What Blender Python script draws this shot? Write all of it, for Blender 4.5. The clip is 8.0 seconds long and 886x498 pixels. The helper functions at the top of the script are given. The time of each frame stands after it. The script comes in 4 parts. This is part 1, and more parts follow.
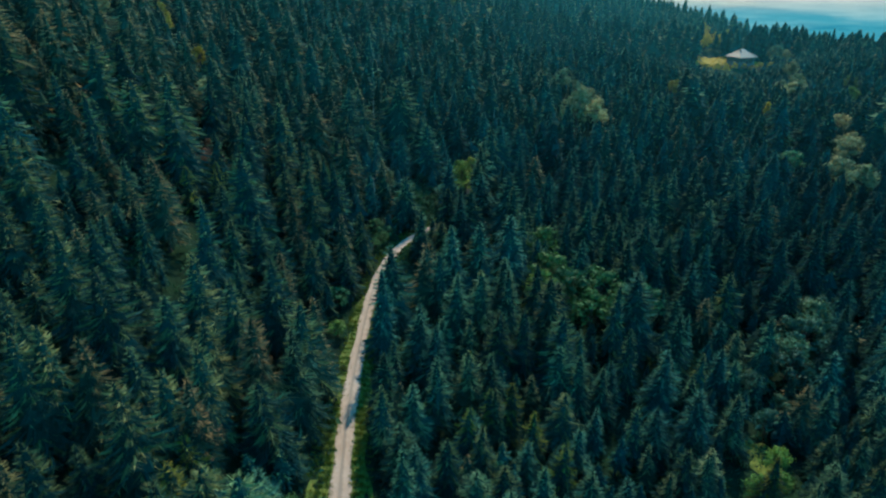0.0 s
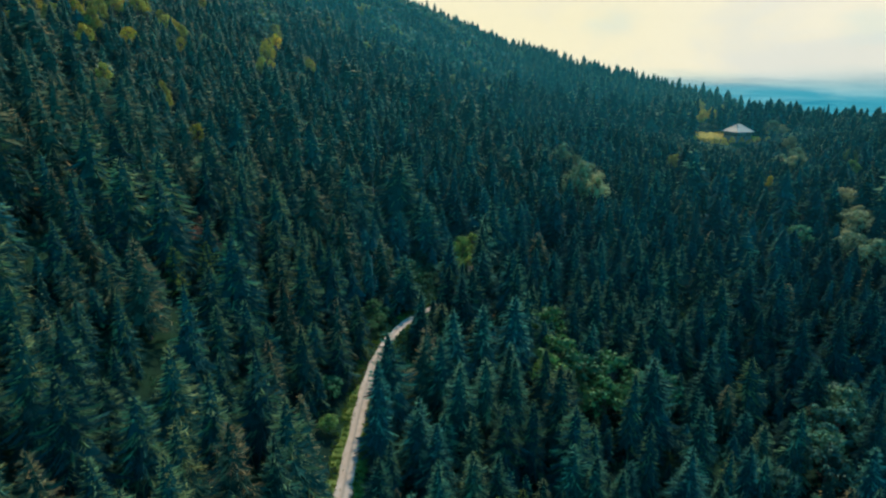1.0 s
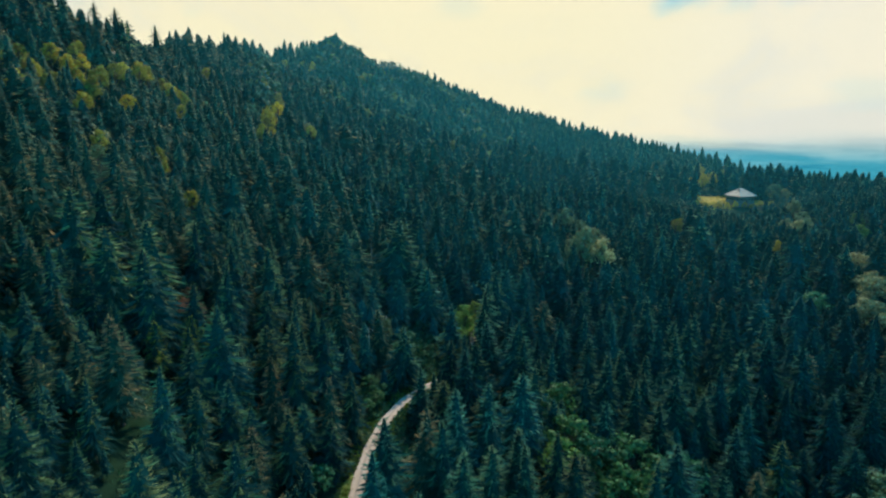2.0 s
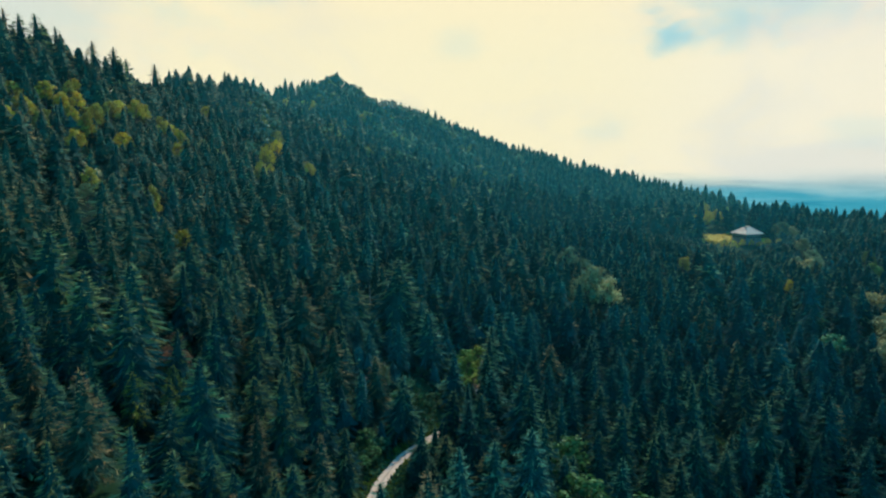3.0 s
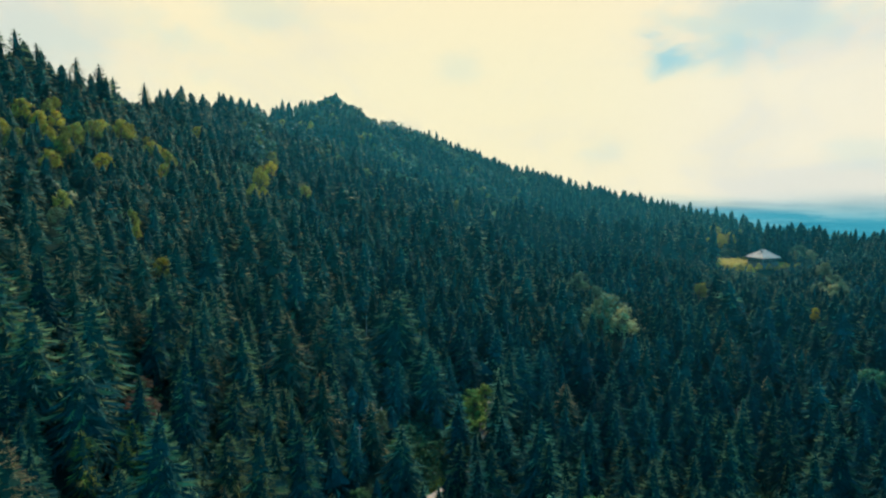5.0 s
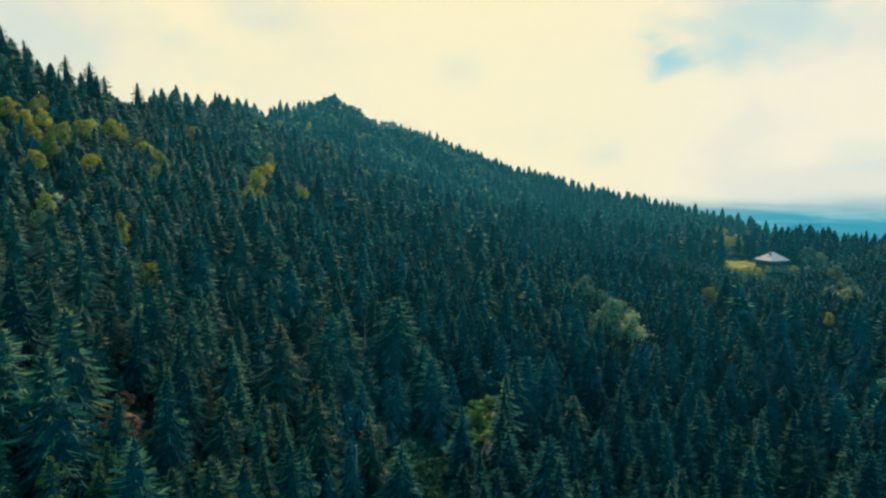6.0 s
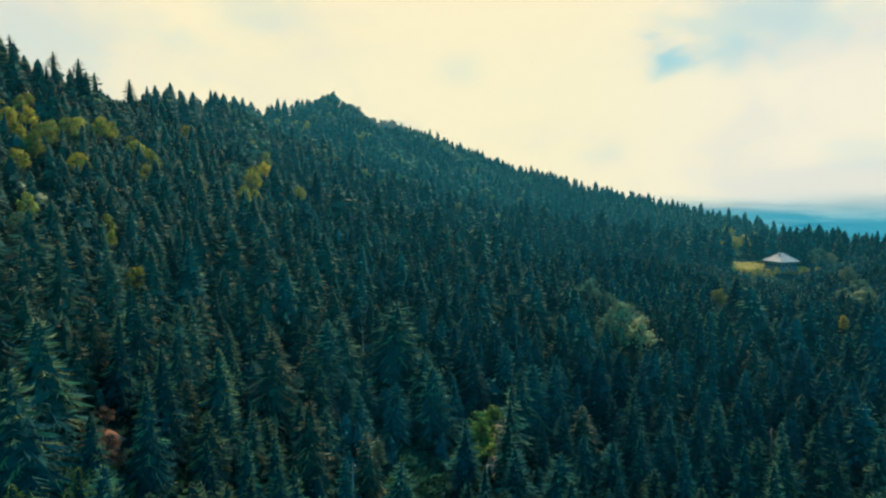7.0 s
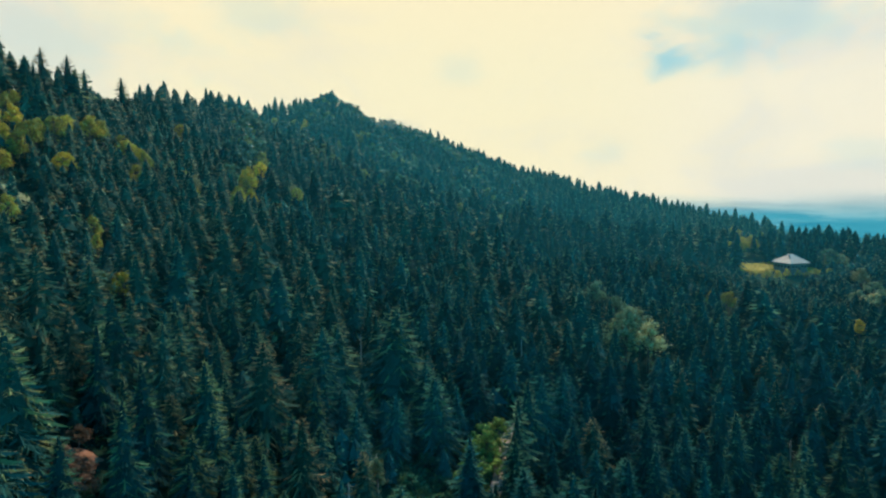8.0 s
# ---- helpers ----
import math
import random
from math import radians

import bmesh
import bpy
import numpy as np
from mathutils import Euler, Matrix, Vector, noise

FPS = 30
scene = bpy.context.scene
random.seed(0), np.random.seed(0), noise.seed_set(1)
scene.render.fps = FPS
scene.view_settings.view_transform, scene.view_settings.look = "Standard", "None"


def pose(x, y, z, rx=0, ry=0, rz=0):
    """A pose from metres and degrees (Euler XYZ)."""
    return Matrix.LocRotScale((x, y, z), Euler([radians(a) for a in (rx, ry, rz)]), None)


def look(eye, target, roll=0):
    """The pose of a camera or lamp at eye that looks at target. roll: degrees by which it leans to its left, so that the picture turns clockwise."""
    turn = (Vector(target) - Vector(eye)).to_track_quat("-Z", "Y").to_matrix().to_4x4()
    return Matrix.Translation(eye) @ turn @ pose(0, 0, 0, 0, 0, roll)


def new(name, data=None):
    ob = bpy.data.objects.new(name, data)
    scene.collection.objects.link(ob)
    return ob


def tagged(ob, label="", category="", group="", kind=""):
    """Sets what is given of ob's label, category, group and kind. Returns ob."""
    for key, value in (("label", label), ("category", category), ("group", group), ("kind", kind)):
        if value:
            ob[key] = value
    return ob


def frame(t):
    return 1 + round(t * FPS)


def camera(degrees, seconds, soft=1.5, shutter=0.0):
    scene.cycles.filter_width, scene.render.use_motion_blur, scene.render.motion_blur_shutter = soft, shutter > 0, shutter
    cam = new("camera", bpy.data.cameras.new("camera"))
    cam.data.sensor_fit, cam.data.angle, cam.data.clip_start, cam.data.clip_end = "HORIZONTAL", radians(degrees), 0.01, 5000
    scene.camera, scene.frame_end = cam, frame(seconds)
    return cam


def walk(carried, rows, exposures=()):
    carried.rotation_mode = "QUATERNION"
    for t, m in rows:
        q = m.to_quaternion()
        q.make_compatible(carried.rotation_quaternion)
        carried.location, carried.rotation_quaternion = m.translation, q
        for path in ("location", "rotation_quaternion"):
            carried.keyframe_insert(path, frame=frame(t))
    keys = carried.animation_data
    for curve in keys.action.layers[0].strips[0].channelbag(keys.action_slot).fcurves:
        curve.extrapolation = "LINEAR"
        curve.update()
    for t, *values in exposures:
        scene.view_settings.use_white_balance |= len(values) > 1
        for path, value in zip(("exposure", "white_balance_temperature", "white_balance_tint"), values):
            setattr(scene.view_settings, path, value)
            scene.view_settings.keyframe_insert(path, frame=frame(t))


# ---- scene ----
# ---------------------------------------------------------------- camera and its walk
cam = camera(73.4, 8.0, soft=2.3)
ROWS = [
    (0.0, 0.00, 0.00, 70.00, 0.03, -24.00, 0.02),
    (0.5, -0.09, 4.20, 69.89, 0.02, -20.50, 0.11),
    (1.0, -0.20, 8.39, 69.79, 0.02, -17.28, 0.20),
    (1.5, -0.31, 12.57, 69.71, 0.02, -13.95, 0.27),
    (2.0, -0.43, 16.75, 69.63, 0.02, -11.26, 0.33),
    (2.5, -0.56, 20.92, 69.56, 0.03, -9.18, 0.38),
    (3.0, -0.70, 25.09, 69.50, 0.05, -7.70, 0.43),
    (3.5, -0.86, 29.26, 69.45, 0.06, -6.73, 0.47),
    (4.0, -1.01, 33.42, 69.41, 0.08, -6.22, 0.51),
    (4.5, -1.18, 37.59, 69.37, 0.10, -5.83, 0.55),
    (5.0, -1.36, 41.77, 69.35, 0.12, -5.58, 0.58),
    (5.5, -1.54, 45.94, 69.33, 0.14, -5.47, 0.62),
    (6.0, -1.74, 50.13, 69.33, 0.16, -5.42, 0.66),
    (6.5, -1.94, 54.32, 69.33, 0.18, -5.42, 0.71),
    (7.0, -2.14, 58.52, 69.34, 0.19, -5.43, 0.76),
    (7.5, -2.36, 62.73, 69.35, 0.21, -5.41, 0.82),
    (8.0, -2.58, 66.95, 69.38, 0.22, -5.40, 0.89),
]
walk(cam, [(t, pose(x, y, z, 90 + pitch, 0, yaw) @ pose(0, 0, 0, 0, 0, -roll)) for t, x, y, z, yaw, pitch, roll in ROWS],
     exposures=[(0.0, 0.0), (8.0, 0.0)])

# ---------------------------------------------------------------- world, sun
SUN_AZ, SUN_EL = 15.0, 46.0          # degrees to the right of the line of flight, and up


def sky_direction(az, el):
    a, e = radians(az), radians(el)
    return (math.sin(a) * math.cos(e), math.cos(a) * math.cos(e), math.sin(e))


class Nodes:
    """A short way to write a node tree."""

    def __init__(self, tree):
        self.tree = tree
        tree.nodes.clear()

    def add(self, kind, inputs=None, **settings):
        n = self.tree.nodes.new(kind)
        if "operation" in settings:
            n.operation = settings["operation"]
        if settings.get("use_clamp"):
            n.use_clamp = True
        if "data_type" in settings:
            n.data_type, n.blend_type = settings["data_type"], settings["blend_type"]
        if "interpolation_type" in settings:
            n.interpolation_type = settings["interpolation_type"]
        if "attribute_name" in settings:
            n.attribute_name = settings["attribute_name"]
        for key, value in (inputs or {}).items():
            if isinstance(value, bpy.types.NodeSocket):
                self.tree.links.new(value, n.inputs[key])
            else:
                n.inputs[key].default_value = value
        return n

    def math(self, op, a, b=0.0, c=0.0, clamp=False):
        return self.add("ShaderNodeMath", {0: a, 1: b, 2: c}, operation=op, use_clamp=clamp).outputs[0]

    def mix(self, fac, a, b, blend="MIX"):
        n = self.add("ShaderNodeMix", data_type="RGBA", blend_type=blend)
        for key, value in ((0, fac), (6, a), (7, b)):
            if isinstance(value, bpy.types.NodeSocket):
                self.tree.links.new(value, n.inputs[key])
            else:
                n.inputs[key].default_value = value if key == 0 else (*value, 1)
        return n.outputs[2]

    def ramp(self, fac, lo, hi):
        return self.add("ShaderNodeMapRange", {0: fac, 1: lo, 2: hi, 3: 0.0, 4: 1.0}, interpolation_type="SMOOTHSTEP").outputs[0]

    def noise(self, vector, scale, detail=4.0, rough=0.55, distortion=0.0):
        return self.add("ShaderNodeTexNoise", {"Vector": vector, "Scale": scale, "Detail": detail, "Roughness": rough, "Distortion": distortion}).outputs[0]


def make_world():
    world = bpy.data.worlds.new("sky")
    world.use_nodes = True
    scene.world = world
    n = Nodes(world.node_tree)
    way = n.add("ShaderNodeTexCoord").outputs["Generated"]
    parts = n.add("ShaderNodeSeparateXYZ", {0: way}).outputs
    dome = n.add("ShaderNodeTexSky")
    dome.sky_type, dome.sun_disc, dome.altitude = "NISHITA", False, 1200.0
    dome.sun_elevation, dome.sun_rotation = radians(SUN_EL), radians(SUN_AZ)
    blue = n.mix(1.0, dome.outputs[0], (0.036, 0.322, 0.376), "MULTIPLY")
    # clouds lie on a sheet overhead
    height = n.math("ADD", n.math("MAXIMUM", parts[2], 0.0), 0.16)
    sheet = n.add("ShaderNodeCombineXYZ", {0: n.math("DIVIDE", parts[0], height), 1: n.math("DIVIDE", parts[1], height), 2: 0.0}).outputs[0]
    big = n.noise(sheet, 0.75, 5.0, 0.55, 0.4)
    flat = n.add("ShaderNodeVectorMath", {0: way, 1: (1.0, 1.0, 1.9)}, operation="MULTIPLY").outputs[0]
    fine = n.noise(flat, 4.2, 7.0, 0.55, 0.7)
    # towards the sun the cover is closed and creamy, behind it opens
    toward = n.add("ShaderNodeVectorMath", {0: way, 1: sky_direction(-6, 12)}, operation="DOT_PRODUCT").outputs["Value"]
    closed = n.math("MULTIPLY", n.ramp(toward, 0.42, 0.66), n.ramp(parts[2], 0.80, 0.45))
    cover = n.ramp(n.math("ADD", n.math("ADD", big, n.math("MULTIPLY", fine, 0.35)), n.math("MULTIPLY", closed, 0.75)), 0.80, 1.08)
    # windows of blue
    billow = n.math("MULTIPLY", n.math("SUBTRACT", n.noise(flat, 10.0, 6.0, 0.55, 0.3), 0.5), 3.0)
    hole = 0.0
    for az, el, wide, high, depth in ((20.6, 11.2, 13.0, 30.0, 0.80), (24.6, 11.6, 10.0, 34.0, 0.55), (30.0, 13.6, 6.0, 17.0, 0.42), (-31.0, 12.5, 7.0, 14.0, 0.25), (1.5, 11.2, 18.0, 34.0, 0.16), (15.5, 3.6, 18.0, 34.0, 0.16), (-17.0, 16.0, 9.0, 26.0, 0.22), (35.5, 2.8, 14.0, 34.0, 0.18)):
        gap = n.add("ShaderNodeVectorMath", {0: way, 1: sky_direction(az, el)}, operation="SUBTRACT").outputs[0]
        gap = n.add("ShaderNodeVectorMath", {0: gap, 1: (wide, wide, high)}, operation="MULTIPLY").outputs[0]
        gap = n.math("ADD", n.add("ShaderNodeVectorMath", {0: gap}, operation="LENGTH").outputs["Value"], billow)
        hole = n.math("MAXIMUM", hole, n.math("MULTIPLY", n.ramp(gap, 1.20, 0.05), depth))
    cover = n.math("MULTIPLY", cover, n.math("SUBTRACT", 1.0, hole))
    white = n.mix(n.ramp(fine, 0.36, 0.60), (0.82, 0.77, 0.66), (0.96, 0.855, 0.65))
    cream = n.mix(n.ramp(fine, 0.3, 0.55), (0.92, 0.82, 0.58), (1.0, 0.87, 0.56))
    cloud = n.mix(n.ramp(toward, 0.80, 0.985), white, cream)
    sky = n.mix(cover, n.mix(closed, blue, (0.26, 0.60, 0.70)), cloud)
    # the far plain dissolves in blue haze near the horizon
    streak = n.noise(n.add("ShaderNodeVectorMath", {0: way, 1: (3.0, 3.0, 30.0)}, operation="MULTIPLY").outputs[0], 1.6, 4.0)
    band = n.noise(n.add("ShaderNodeVectorMath", {0: way, 1: (6.0, 6.0, 48.0)}, operation="MULTIPLY").outputs[0], 1.3, 5.0, 0.6, 0.4)
    low = n.math("ADD", parts[2], n.math("MULTIPLY", n.math("SUBTRACT", streak, 0.5), 0.03))
    haze = n.mix(n.ramp(n.math("ADD", streak, n.math("MULTIPLY", parts[2], 3.0)), 0.26, 0.62), (0.050, 0.32, 0.43), (0.24, 0.54, 0.60))
    haze = n.mix(n.math("MULTIPLY", n.ramp(band, 0.50, 0.74), n.ramp(parts[2], -0.005, -0.035)), haze, (0.012, 0.215, 0.330))
    haze = n.mix(n.math("MULTIPLY", n.ramp(band, 0.46, 0.34), 0.40), haze, (0.33, 0.58, 0.62))
    sky = n.mix(n.ramp(low, -0.002, -0.046), sky, haze)
    sky = n.mix(n.ramp(parts[2], -0.10, -0.30), sky, (0.01, 0.03, 0.03))
    out = n.add("ShaderNodeBackground", {0: sky, 1: 1.0})
    n.add("ShaderNodeOutputWorld", {0: out.outputs[0]})


make_world()
sun = new("sun", bpy.data.lights.new("sun", "SUN"))
sun.data.energy, sun.data.angle, sun.data.color = 5.0, radians(1.0), (1.0, 0.90, 0.66)
sun.matrix_world = look(Vector(sky_direction(SUN_AZ, SUN_EL)) * 300, (0, 0, 0))

# ---------------------------------------------------------------- materials


def material(name):
    m = bpy.data.materials.new(name)
    m.use_nodes = True
    return m, Nodes(m.node_tree)


def finish(n, colour, rough=0.8, bump=None, strength=0.4, distance=0.05, translucent=0.0, metal=0.0, spec=0.3):
    ins = {"Base Color": colour, "Roughness": rough, "Metallic": metal, "Specular IOR Level": spec}
    if not isinstance(colour, bpy.types.NodeSocket):
        ins["Base Color"] = (*colour, 1)
    if bump is not None:
        ins["Normal"] = n.add("ShaderNodeBump", {"Height": bump, "Strength": strength, "Distance": distance}).outputs[0]
    shader = n.add("ShaderNodeBsdfPrincipled", ins).outputs[0]
    if translucent:
        t = n.add("ShaderNodeBsdfTranslucent", {0: ins["Base Color"]}).outputs[0]
        shader = n.add("ShaderNodeMixShader", {0: translucent, 1: shader, 2: t}).outputs[0]
    n.add("ShaderNodeOutputMaterial", {0: shader})


def foliage(name, shades, grain=0.7, rough=0.75, translucent=0.32):
    """Leaves or needles: a hue for each tree out of three shades, lighter and darker sprays within it."""
    m, n = material(name)
    own = n.add("ShaderNodeAttribute", attribute_name="tint").outputs["Fac"]
    tint = n.math("MULTIPLY_ADD", n.math("LESS_THAN", own, 0.0005), n.add("ShaderNodeObjectInfo").outputs["Random"], own)
    colour = n.mix(n.ramp(tint, 0.25, 0.6), shades[0], shades[1])
    colour = n.mix(n.ramp(tint, 0.74, 0.97), colour, shades[2])
    place = n.add("ShaderNodeNewGeometry").outputs
    vigour = n.math("MULTIPLY_ADD", n.math("FRACT", n.math("MULTIPLY", tint, 13.7)), 0.7, 0.65)
    spray = n.math("MULTIPLY", vigour, n.math("MULTIPLY_ADD", place["Random Per Island"], grain, 1.0 - grain * 0.5))
    fine = n.math("MULTIPLY_ADD", n.noise(place["Position"], 1.7, 3.0), 0.9, 0.55)
    colour = n.mix(1.0, colour, n.add("ShaderNodeCombineColor", {0: n.math("MULTIPLY", spray, fine), 1: n.math("MULTIPLY", spray, fine), 2: n.math("MULTIPLY", spray, fine)}).outputs[0], "MULTIPLY")
    finish(n, colour, rough, translucent=translucent, spec=0.12)
    return m


# dark needles against pale tips: sunlit tops and shaded bodies put into colour
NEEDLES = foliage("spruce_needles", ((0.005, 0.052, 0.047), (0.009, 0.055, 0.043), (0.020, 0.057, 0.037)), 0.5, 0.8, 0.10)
COOL_TIPS = foliage("blue_green_lit_tips", ((0.085, 0.220, 0.138), (0.130, 0.245, 0.124), (0.205, 0.240, 0.106)), 0.9, 0.7, 0.40)
WARM_TIPS = foliage("olive_lit_tips", ((0.118, 0.202, 0.090), (0.188, 0.215, 0.083), (0.290, 0.198, 0.090)), 0.9, 0.75, 0.40)
LIME = foliage("lime_shoots", ((0.130, 0.200, 0.040), (0.180, 0.220, 0.036), (0.230, 0.220, 0.040)), 0.9, 0.7, 0.45)
TIPS = foliage("spruce_lit_tips", ((0.044, 0.146, 0.090), (0.150, 0.215, 0.098), (0.275, 0.205, 0.092)), 0.9, 0.75, 0.40)
LEAVES = {
    "green": foliage("green_leaves", ((0.026, 0.120, 0.058), (0.048, 0.150, 0.052), (0.100, 0.190, 0.046)), 0.8, 0.55, 0.35),
    "dull": foliage("dull_leaves", ((0.026, 0.095, 0.068), (0.042, 0.115, 0.066), (0.110, 0.125, 0.050)), 0.8, 0.6, 0.30),
    "yellow": foliage("yellow_green_leaves", ((0.290, 0.250, 0.044), (0.430, 0.320, 0.038), (0.560, 0.370, 0.030)), 0.9, 0.55, 0.35),
    "pale": foliage("pale_leaves", ((0.150, 0.215, 0.110), (0.240, 0.265, 0.128), (0.310, 0.270, 0.115)), 0.9, 0.6, 0.35),
    "fresh": foliage("fresh_leaves", ((0.090, 0.210, 0.050), (0.140, 0.250, 0.050), (0.200, 0.260, 0.045)), 0.9, 0.55, 0.40),
    "summit": foliage("summit_leaves", ((0.050, 0.120, 0.090), (0.085, 0.150, 0.085), (0.190, 0.190, 0.060)), 0.8, 0.6, 0.30),
    "rust": foliage("rust_leaves", ((0.130, 0.062, 0.038), (0.165, 0.080, 0.048), (0.125, 0.070, 0.040)), 0.8, 0.7, 0.25),
}


def bark_material(name, a, b, stretch=0.25):
    m, n = material(name)
    place = n.add("ShaderNodeTexCoord").outputs["Object"]
    long = n.add("ShaderNodeVectorMath", {0: place, 1: (1.0, 1.0, stretch)}, operation="MULTIPLY").outputs[0]
    ridges = n.noise(long, 9.0, 5.0)
    patch = n.noise(place, 0.8, 3.0)
    colour = n.mix(n.ramp(n.math("ADD", ridges, n.math("MULTIPLY", n.math("SUBTRACT", patch, 0.5), 0.6)), 0.3, 0.7), a, b)
    finish(n, colour, 0.9, ridges, 0.6, 0.03)
    return m


BARK = bark_material("spruce_bark", (0.050, 0.036, 0.028), (0.140, 0.105, 0.085))
PALE_BARK = bark_material("weathered_stem", (0.20, 0.18, 0.14), (0.42, 0.38, 0.30))


def ground_material():
    m, n = material("shaded_forest_floor")
    place = n.add("ShaderNodeTexCoord").outputs["Object"]
    broad, mid, fine = n.noise(place, 0.035, 4.0), n.noise(place, 0.4, 5.0), n.noise(place, 4.0, 4.0)
    # base colours near black: the shade between the trees is put in here
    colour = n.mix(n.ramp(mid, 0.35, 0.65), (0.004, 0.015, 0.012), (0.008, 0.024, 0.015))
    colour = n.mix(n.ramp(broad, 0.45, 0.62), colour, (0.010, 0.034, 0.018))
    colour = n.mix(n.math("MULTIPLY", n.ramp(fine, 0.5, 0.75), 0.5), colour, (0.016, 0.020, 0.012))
    finish(n, colour, 0.95, spec=0.05, bump=n.math("ADD", mid, n.math("MULTIPLY", fine, 0.4)), strength=0.8, distance=0.4)
    return m


def grass_material(name, a, b, c):
    m, n = material(name)
    place = n.add("ShaderNodeNewGeometry").outputs
    mid, fine = n.noise(place["Position"], 0.25, 4.0), n.noise(place["Position"], 3.0, 4.0)
    colour = n.mix(n.ramp(mid, 0.35, 0.65), a, b)
    colour = n.mix(n.math("MULTIPLY", n.ramp(fine, 0.45, 0.7), 0.7), colour, c)
    colour = n.mix(n.math("MULTIPLY", place["Random Per Island"], 0.35), colour, a)
    finish(n, colour, 0.8, fine, 0.6, 0.1, translucent=0.2)
    return m


def gravel_material():
    m, n = material("road_gravel")
    place = n.add("ShaderNodeTexCoord").outputs["Object"]
    across = n.add("ShaderNodeAttribute", attribute_name="across").outputs["Fac"]
    wide, mid, fine = n.noise(place, 0.12, 3.0), n.noise(place, 1.1, 5.0, 0.6), n.noise(place, 14.0, 4.0, 0.7)
    colour = n.mix(n.ramp(mid, 0.3, 0.7), (0.345, 0.250, 0.195), (0.42, 0.312, 0.248))
    colour = n.mix(n.math("MULTIPLY", n.ramp(wide, 0.4, 0.65), 0.4), colour, (0.45, 0.360, 0.300))
    wobble = n.math("ADD", across, n.math("MULTIPLY", n.math("SUBTRACT", mid, 0.5), 0.35))
    middle = n.ramp(n.math("ABSOLUTE", wobble), 0.30, 0.06)
    colour = n.mix(n.math("MULTIPLY", middle, 0.65), colour, (0.20, 0.165, 0.135))
    edge = n.ramp(n.math("ABSOLUTE", wobble), 0.80, 1.05)
    colour = n.mix(n.math("MULTIPLY", edge, 0.7), colour, (0.13, 0.14, 0.07))
    colour = n.mix(n.math("MULTIPLY", n.ramp(fine, 0.55, 0.75), 0.35), colour, (0.24, 0.20, 0.17))
    finish(n, colour, 0.95, n.math("ADD", mid, fine), 0.7, 0.04)
    return m


def plain_material(name, a, b, scale=1.5, rough=0.7, metal=0.0, bump=0.3):
    m, n = material(name)
    place = n.add("ShaderNodeTexCoord").outputs["Object"]
    mid, fine = n.noise(place, scale, 5.0), n.noise(place, scale * 9, 3.0)
    v = n.math("ADD", n.math("MULTIPLY", mid, 0.7), n.math("MULTIPLY", fine, 0.3))
    finish(n, n.mix(n.ramp(v, 0.32, 0.68), a, b), rough, v, bump, 0.03, metal=metal)
    return m


GROUND = ground_material()
VERGE = grass_material("verge_grass", (0.085, 0.150, 0.022), (0.170, 0.215, 0.028), (0.230, 0.205, 0.050))
MEADOW = grass_material("flower_meadow", (0.270, 0.200, 0.006), (0.460, 0.300, 0.003), (0.460, 0.320, 0.012))
DRY = grass_material("dry_grass", (0.200, 0.210, 0.090), (0.280, 0.260, 0.120), (0.160, 0.190, 0.070))
GRAVEL = gravel_material()
ROOFING = plain_material("pale_roof_shingle", (0.40, 0.285, 0.215), (0.49, 0.36, 0.28), 0.8, 0.6)
TIMBER = plain_material("grey_timber", (0.10, 0.095, 0.08), (0.20, 0.18, 0.15), 1.2, 0.8)
DARK_WOOD = plain_material("dark_timber", (0.035, 0.028, 0.022), (0.08, 0.06, 0.045), 1.5, 0.7)
PLASTER = plain_material("grey_plaster", (0.13, 0.12, 0.10), (0.20, 0.185, 0.16), 1.0, 0.85)
BRICK = plain_material("chimney_masonry", (0.10, 0.08, 0.07), (0.18, 0.15, 0.13), 2.0, 0.85)
STONE = plain_material("pale_stone", (0.34, 0.31, 0.27), (0.52, 0.48, 0.43), 0.9, 0.9, bump=0.8)
EARTH = plain_material("red_earth", (0.16, 0.065, 0.035), (0.28, 0.12, 0.07), 0.7, 0.95, bump=0.8)
GLASS, gn = material("window_glass")
finish(gn, (0.02, 0.03, 0.035), 0.08, spec=0.6)

# ---------------------------------------------------------------- lie of the land
# heights of the slope: a cubic in x and y (units of 200 m, centred 250 m ahead)
SLOPE = (-57.91, 30.23, 10.6, 1.39, -53.22, -0.59, -5.87, 52.23, -12.02, -10.09)
# ridge line round the valley: bearing in degrees, distance and height, seen from (0, 60)
RIDGE = np.array(((-180, 600, 20), (-90, 520, 90), (-60, 330, 110), (-46, 290, 110), (-35.9, 285, 111.6), (-31.6, 294, 108.6), (-28.1, 334, 109.2), (-22.5, 395, 114.6),
                  (-18.3, 425, 116.6), (-14.8, 460, 124.3), (-10.7, 495, 137.9), (-7.7, 490, 123.1), (-3.4, 490, 112), (0.8, 520, 102.7), (6.2, 500, 81), (11.5, 505, 66.4),
                  (16.6, 512, 53.7), (26, 470, 35.9), (30.3, 440, 28.3), (36.6, 430, 26.5), (60, 450, 18), (100, 600, -15), (180, 600, 20)), float)
ROAD = np.array(((-11.0, -60), (-12.6, -15), (-14.0, 30), (-15.2, 55), (-16.1, 69), (-17.0, 81), (-17.5, 95), (-17.5, 108), (-17.3, 120), (-16.6, 132), (-14.6, 143), (-11.2, 154),
                 (-6.5, 163), (-0.5, 172), (4.2, 181), (7.0, 190), (8.8, 199), (10.4, 209), (14.0, 222), (22.0, 236)), float)


